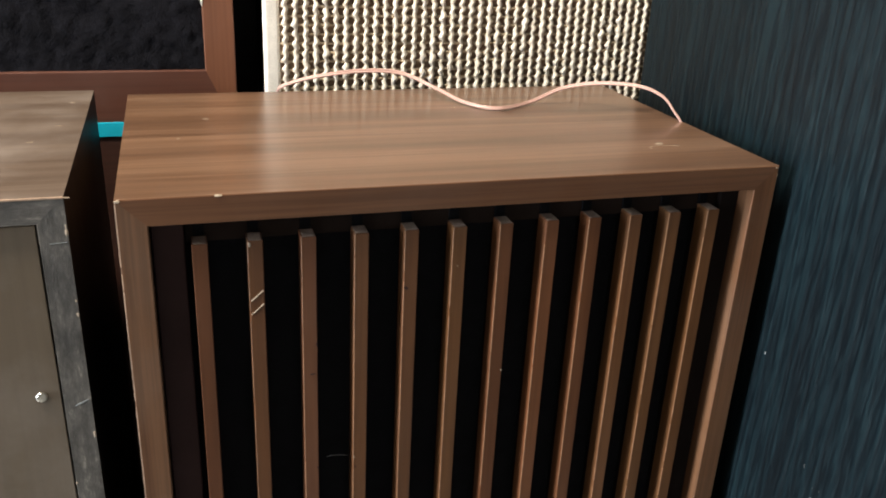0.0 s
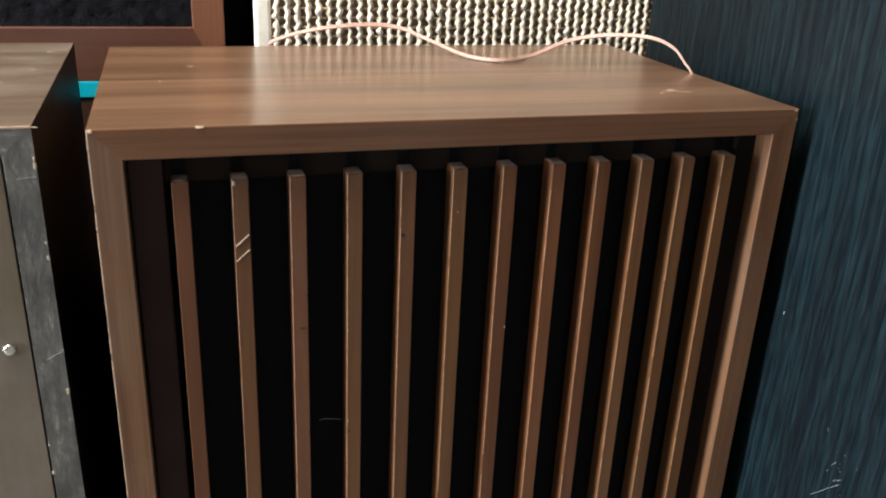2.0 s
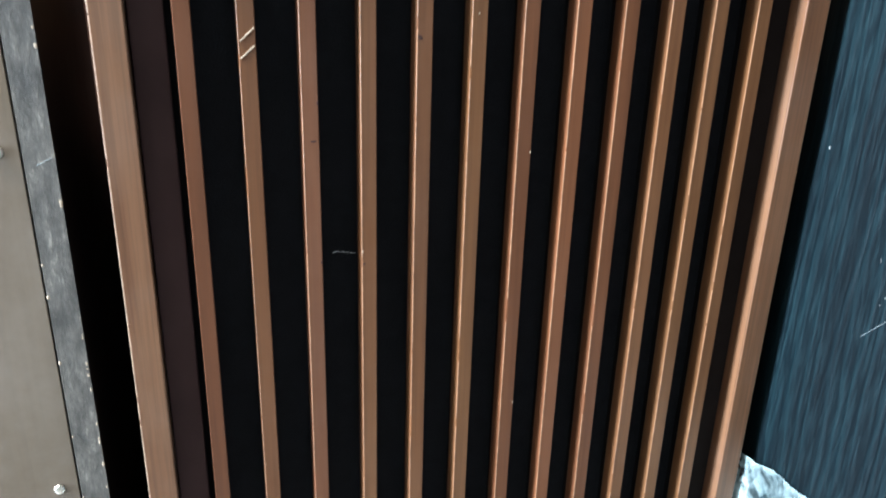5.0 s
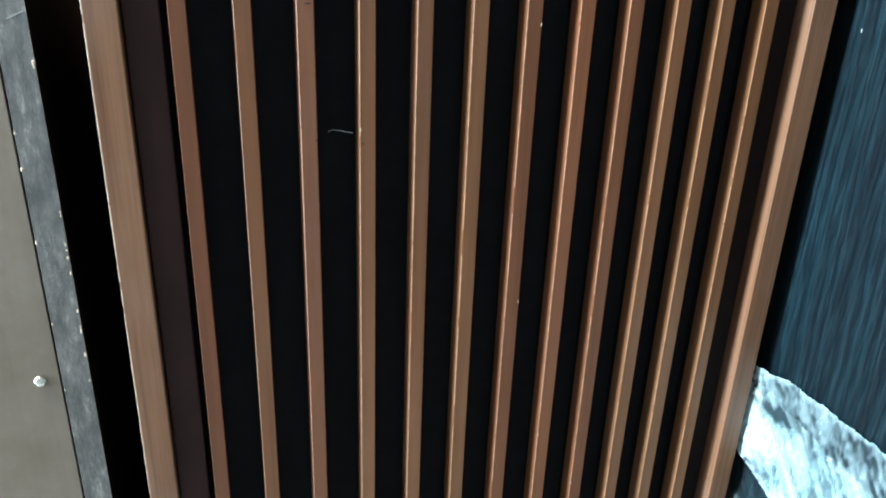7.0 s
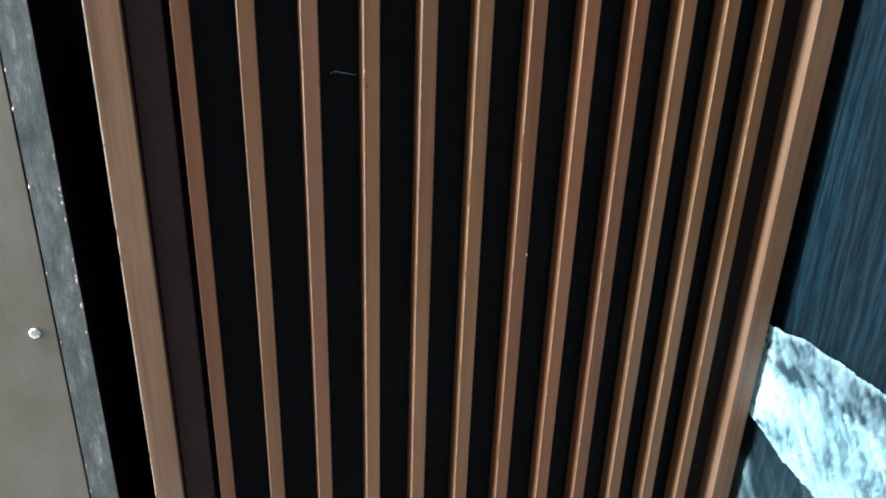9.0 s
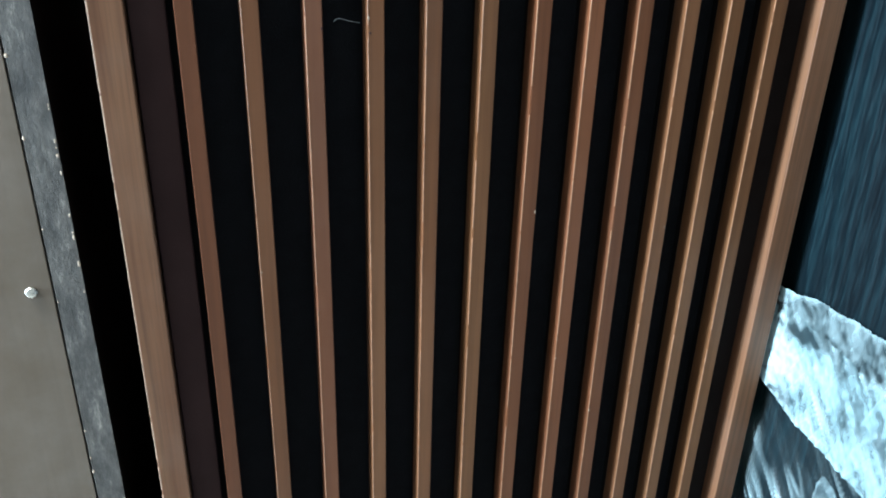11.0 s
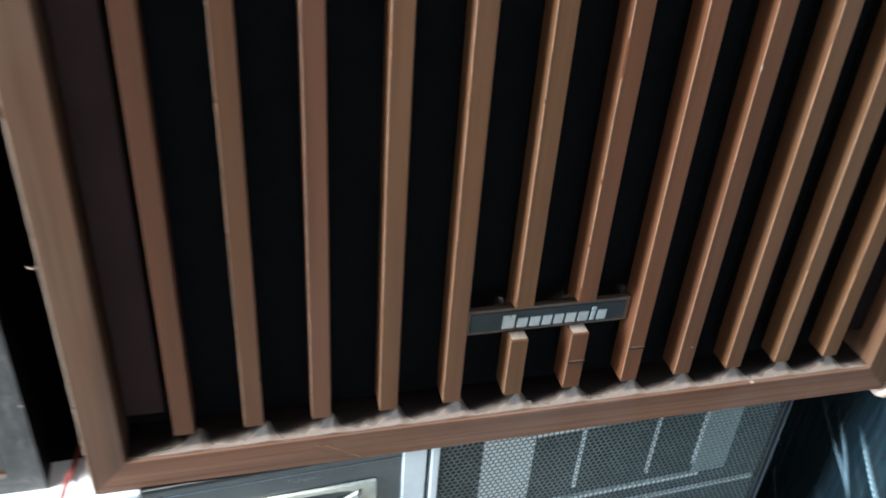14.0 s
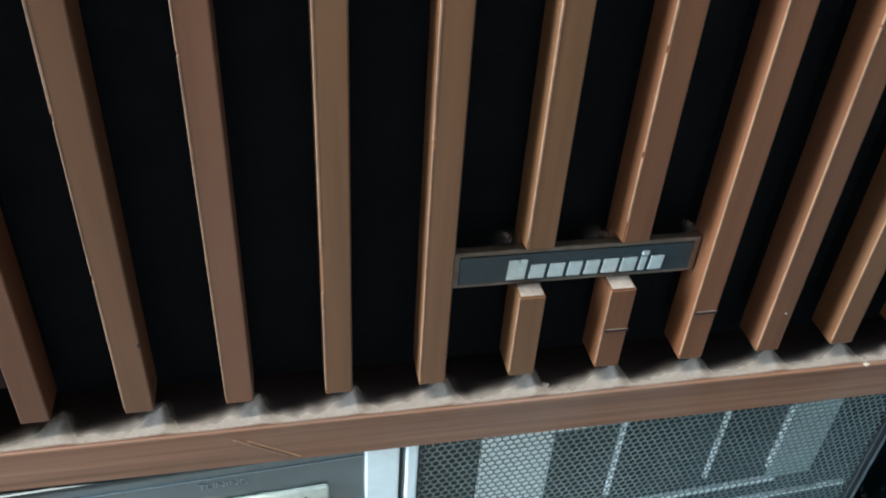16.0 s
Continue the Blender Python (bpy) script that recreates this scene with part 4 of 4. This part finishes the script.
    ro, ri, cx, cz = 0.078, 0.072, 0.252, -0.163
    n = 48
    vs = [[bm.verts.new((cx + rr * math.cos(a), yy, cz + rr * math.sin(a))) for a in [2 * math.pi * k / n for k in range(n)]] for rr, yy in ((ro, 0.0051), (ro, 0.0040), (ri, 0.0040), (ri - 0.004, 0.0051))]
    for a, b in zip(vs, vs[1:]):
        for k in range(n):
            bm.faces.new((a[k], a[(k + 1) % n], b[(k + 1) % n], b[k]))
    bmesh.ops.recalc_face_normals(bm, faces=bm.faces[:])
    part("woofer_ring", lay(bm), dial_grey, ch, "grey ring of the woofer", True)
    # perforated steel: hexagonal cells with round holes
    verts, faces = [], []
    p = 0.00285
    nx, nz = int((0.3395 - 0.1495) / p), int(0.15 / (p * 0.866))
    for j in range(nz):
        for i in range(nx):
            cx, cz = 0.1500 + p * (i + 0.5 * (j % 2) + 0.5), -0.0062 - p * 0.866 * (j + 0.5)
            o = len(verts)
            for k in range(6):
                a = math.pi / 6 + k * math.pi / 3
                verts.append((cx + p / 1.732 * math.cos(a), 0.0030, cz + p / 1.732 * math.sin(a)))
            for yy in (0.0030, 0.00315):
                for k in range(6):
                    a = math.pi / 6 + k * math.pi / 3
                    verts.append((cx + p * 0.455 * math.cos(a), yy, cz + p * 0.455 * math.sin(a)))
            for k in range(6):
                q = (k + 1) % 6
                faces.append((o + k, o + q, o + 6 + q, o + 6 + k))
                faces.append((o + 6 + k, o + 6 + q, o + 12 + q, o + 12 + k))
    me = bpy.data.meshes.new("tmp")
    me.from_pydata(verts, [], faces)
    bm = bmesh.new()
    bm.from_mesh(me)
    bpy.data.meshes.remove(me)
    part("perforated_grille", lay(bm), perf_metal, r, "perforated dark steel grille", False, "stuff")
    part("end_trim", lay(box(0.3398, 0.3430, 0.0014, 0.0256, -0.30, -0.002, 0.0006)), black_plastic, r, "dark end trim")
    part("end_trim", lay(box(0.3426, 0.3430, 0.0004, 0.003, -0.30, -0.002, 0.0001)), dial_grey, r, "thin grey line of the end trim")
    for x in (-0.36, 0.29):
        part("foot", lay(box(x, x + 0.03, 0.04, 0.13, -B, -B + 0.004, 0.001)), black_plastic, r)
    return r


radio()


# ---- the blue-black cabinet and its plastic wrap ----
BX, BK = 0.3945, 0.100      # x of its side at y = 0, and how x grows with y


def blue_cabinet():
    a = -math.degrees(math.atan(BK))
    c = thing("blue_black_cabinet", (BX + 0.2, 0.0, -B), "tall blue-black stained ash cabinet, its grain showing", "cabinet")
    bm = box(0, 0.40, -0.30, 0.245, -B, 1.35, 0.002)
    bm.transform(pose(BX, 0, 0, 0, 0, a))
    part("body", bm, blue_stain, c)
    rng = random.Random(11)
    for k in range(12):
        y, z = rng.uniform(-0.10, -0.068), rng.uniform(0.385, 0.425)
        s = rng.uniform(0.0003, 0.0006)
        part("chip", blob((BX + BK * y - 0.0003, y, z), (0.0003, s, s * rng.uniform(1, 2)), k, 0.4, 1), dial_grey, c)
    for y, z, l, t in ((-0.077, 0.3885, 0.015, 48), (-0.085, 0.401, 0.004, 40), (-0.079, 0.408, 0.0025, 55)):
        bm = box(-0.0003, 0.0003, -l, l, -0.00012, 0.00012, 0)
        bm.transform(pose(BX + BK * y, y, z, -t, 0, a))
        part("scratch", bm, print_dim, c, "pale scratch")
    part("chip", blob((BX - 0.001, -0.007, 0.469), (0.0004, 0.0005, 0.0012), 8), print_dim, c)


blue_cabinet()


def ridge(y, z, fy, fz, lean, seed):
    """Long folds: close to 1 along thin crests, lower between them."""
    n = noise.noise(Vector(((y + lean * z) * fy, z * fz, seed)))
    return 1 - min(1.0, abs(n) * 2.2)


def film_sheet(name, ya, yb, low, high, ny, nz, shape, label, rag=0.003, seed=0):
    """A sheet of stretch film on the cabinet's side. `shape` gives how far it stands off and how milky it is."""
    bm = bmesh.new()
    vals, g = [], []
    for i in range(ny + 1):
        row = []
        for j in range(nz + 1):
            u, v = i / ny, j / nz
            y = ya + (yb - ya) * u
            lo, hi = low(y), high(y)
            z = lo + (hi - lo) * v
            z += rag * (noise.noise(Vector((y * 60, seed, v * 3))) + 0.5 * noise.noise(Vector((y * 310, seed, 7)))) * (2 * abs(v - 0.5)) ** 4
            y += 0.005 * noise.noise(Vector((z * 230, seed, 1))) * (2 * abs(u - 0.5)) ** 20
            off, milk = shape(y, z, u, v)
            row.append(bm.verts.new((BX + BK * y - 0.0012 - max(off, 0.0002), y, z)))
            vals.append(milk)
        g.append(row)
    for i in range(ny):
        for j in range(nz):
            bm.faces.new((g[i][j], g[i + 1][j], g[i + 1][j + 1], g[i][j + 1]))
    ob = part(name, bm, film, WRAP, label, True)
    at = ob.data.attributes.new("layers", "FLOAT", "POINT")
    at.data.foreach_set("value", vals)
    return ob


def band(y, z, u, v):
    r1, r2 = ridge(y, z, 95, 26, 0.45, 1), ridge(y, z, 190, 60, -0.4, 2)
    n = noise.noise(Vector((y * 60, z * 45, 7)))
    f = noise.noise(Vector((y * 260, z * 190, 9)))
    off = 0.0010 * r1 ** 3 + 0.0005 * r2 ** 3 + 0.0014 * n + 0.0004 * f + 0.0014 + 0.0075 * math.exp(-((y - 0.010) / 0.022) ** 2)
    strokes = 0.6 * noise.noise(Vector(((y - 0.9 * z) * 150, z * 60, 5))) + 0.6 * noise.noise(Vector(((y - 0.5 * z) * 80, z * 45, 11)))
    milk = 0.34 + 0.14 * r1 ** 6 + 0.12 * r2 ** 5 + 0.32 * n + 0.55 * strokes + 0.30 * f + 0.25 * math.exp(-((z - 0.190 - 0.2 * (y + 0.05)) / 0.02) ** 2)
    n3 = noise.noise(Vector((y * 30 + z * 40, z * 22, 17)))
    milk += 0.35 * n3 + 0.10
    strip = max(0.0, min(1.0, (z - 0.226 + 0.16 * (y + 0.02)) / 0.012))
    milk = milk * (1 - 0.35 * strip)
    clear = math.exp(-((z - 0.226 + 0.18 * (y + 0.02)) / 0.006) ** 2) * (1 if -0.045 < y < -0.006 else 0.35)
    milk -= 0.55 * clear
    rim = 0.3 * math.exp(-((v - 1) / 0.03) ** 2) + 0.9 * math.exp(-(u / 0.045) ** 2) * (0.6 + f) + 0.5 * math.exp(-(v / 0.05) ** 2) * (0.5 + f)
    return off, max(0.05, min(1.0, milk + rim))


def wrap(y, z, u, v):
    r1, r2 = ridge(y, z, 24, 5.0, -1.25, 21), ridge(y, z, 55, 8.0, -1.15, 33)
    n = noise.noise(Vector((y * 40, z * 14, 4)))
    f = noise.noise(Vector(((y - 1.25 * z) * 300, z * 40, 9)))
    gate = max(0.0, min(1.0, 0.3 + 1.9 * noise.noise(Vector((y * 26, z * 22, 15)))))
    off = 0.0040 * r1 ** 4 + 0.0016 * r2 ** 4 + 0.0012 * n + 0.0010
    milk = 0.022 + 0.03 * n + gate * (0.75 * max(0, r1 - 0.86) / 0.14 + 0.6 * max(0, r2 - 0.85) / 0.15) + 0.05 * f
    return off, max(0.015, min(0.95, milk))


def bunch(y, z, u, v):
    r1, r2, r3 = ridge(y, z, 50, 9, 0.6, 41), ridge(y, z, 16, 60, -1.2, 43), ridge(y, z, 90, 14, -0.5, 47)
    n = noise.noise(Vector((y * 50, z * 50, 8)))
    f = noise.noise(Vector((y * 300, z * 240, 8)))
    off = 0.004 + 0.004 * r1 ** 3 + 0.002 * r2 ** 3 + 0.002 * n + 0.0008 * f
    milk = 0.10 + 0.38 * r1 ** 8 + 0.28 * r2 ** 9 + 0.22 * r3 ** 8 + 0.30 * n + 0.15 * f
    rim = math.exp(-((v - 1) / 0.03) ** 2) + math.exp(-(u / 0.03) ** 2)
    return off, max(0.06, min(1.0, milk + 0.25 * rim))


WRAP = thing("stretch_film_wrap", (BX - 0.004, -0.11, -B), "clear stretch film wrapped and bunched round the blue cabinet", "plastic wrap")
film_sheet("lower_wrap", 0.090, -0.24, lambda y: -0.27, lambda y: 0.236, 430, 260, wrap, "clear stretch film with long upright folds", 0.002, 2)
film_sheet("upper_band", 0.0085, -0.22, lambda y: 0.1660 + 0.5 * max(0.0, y + 0.0185), lambda y: 0.2465 - 0.167 * (y - 0.011), 260, 110, band, "bright crumpled band of stretch film round the cabinet", 0.0012, 1)
film_sheet("loose_fold", -0.046, -0.24, lambda y: -0.10, lambda y: min(0.156, 0.030 - 6.5 * (y + 0.050)), 190, 130, bunch, "crinkled bunch of clear stretch film", 0.006, 3)
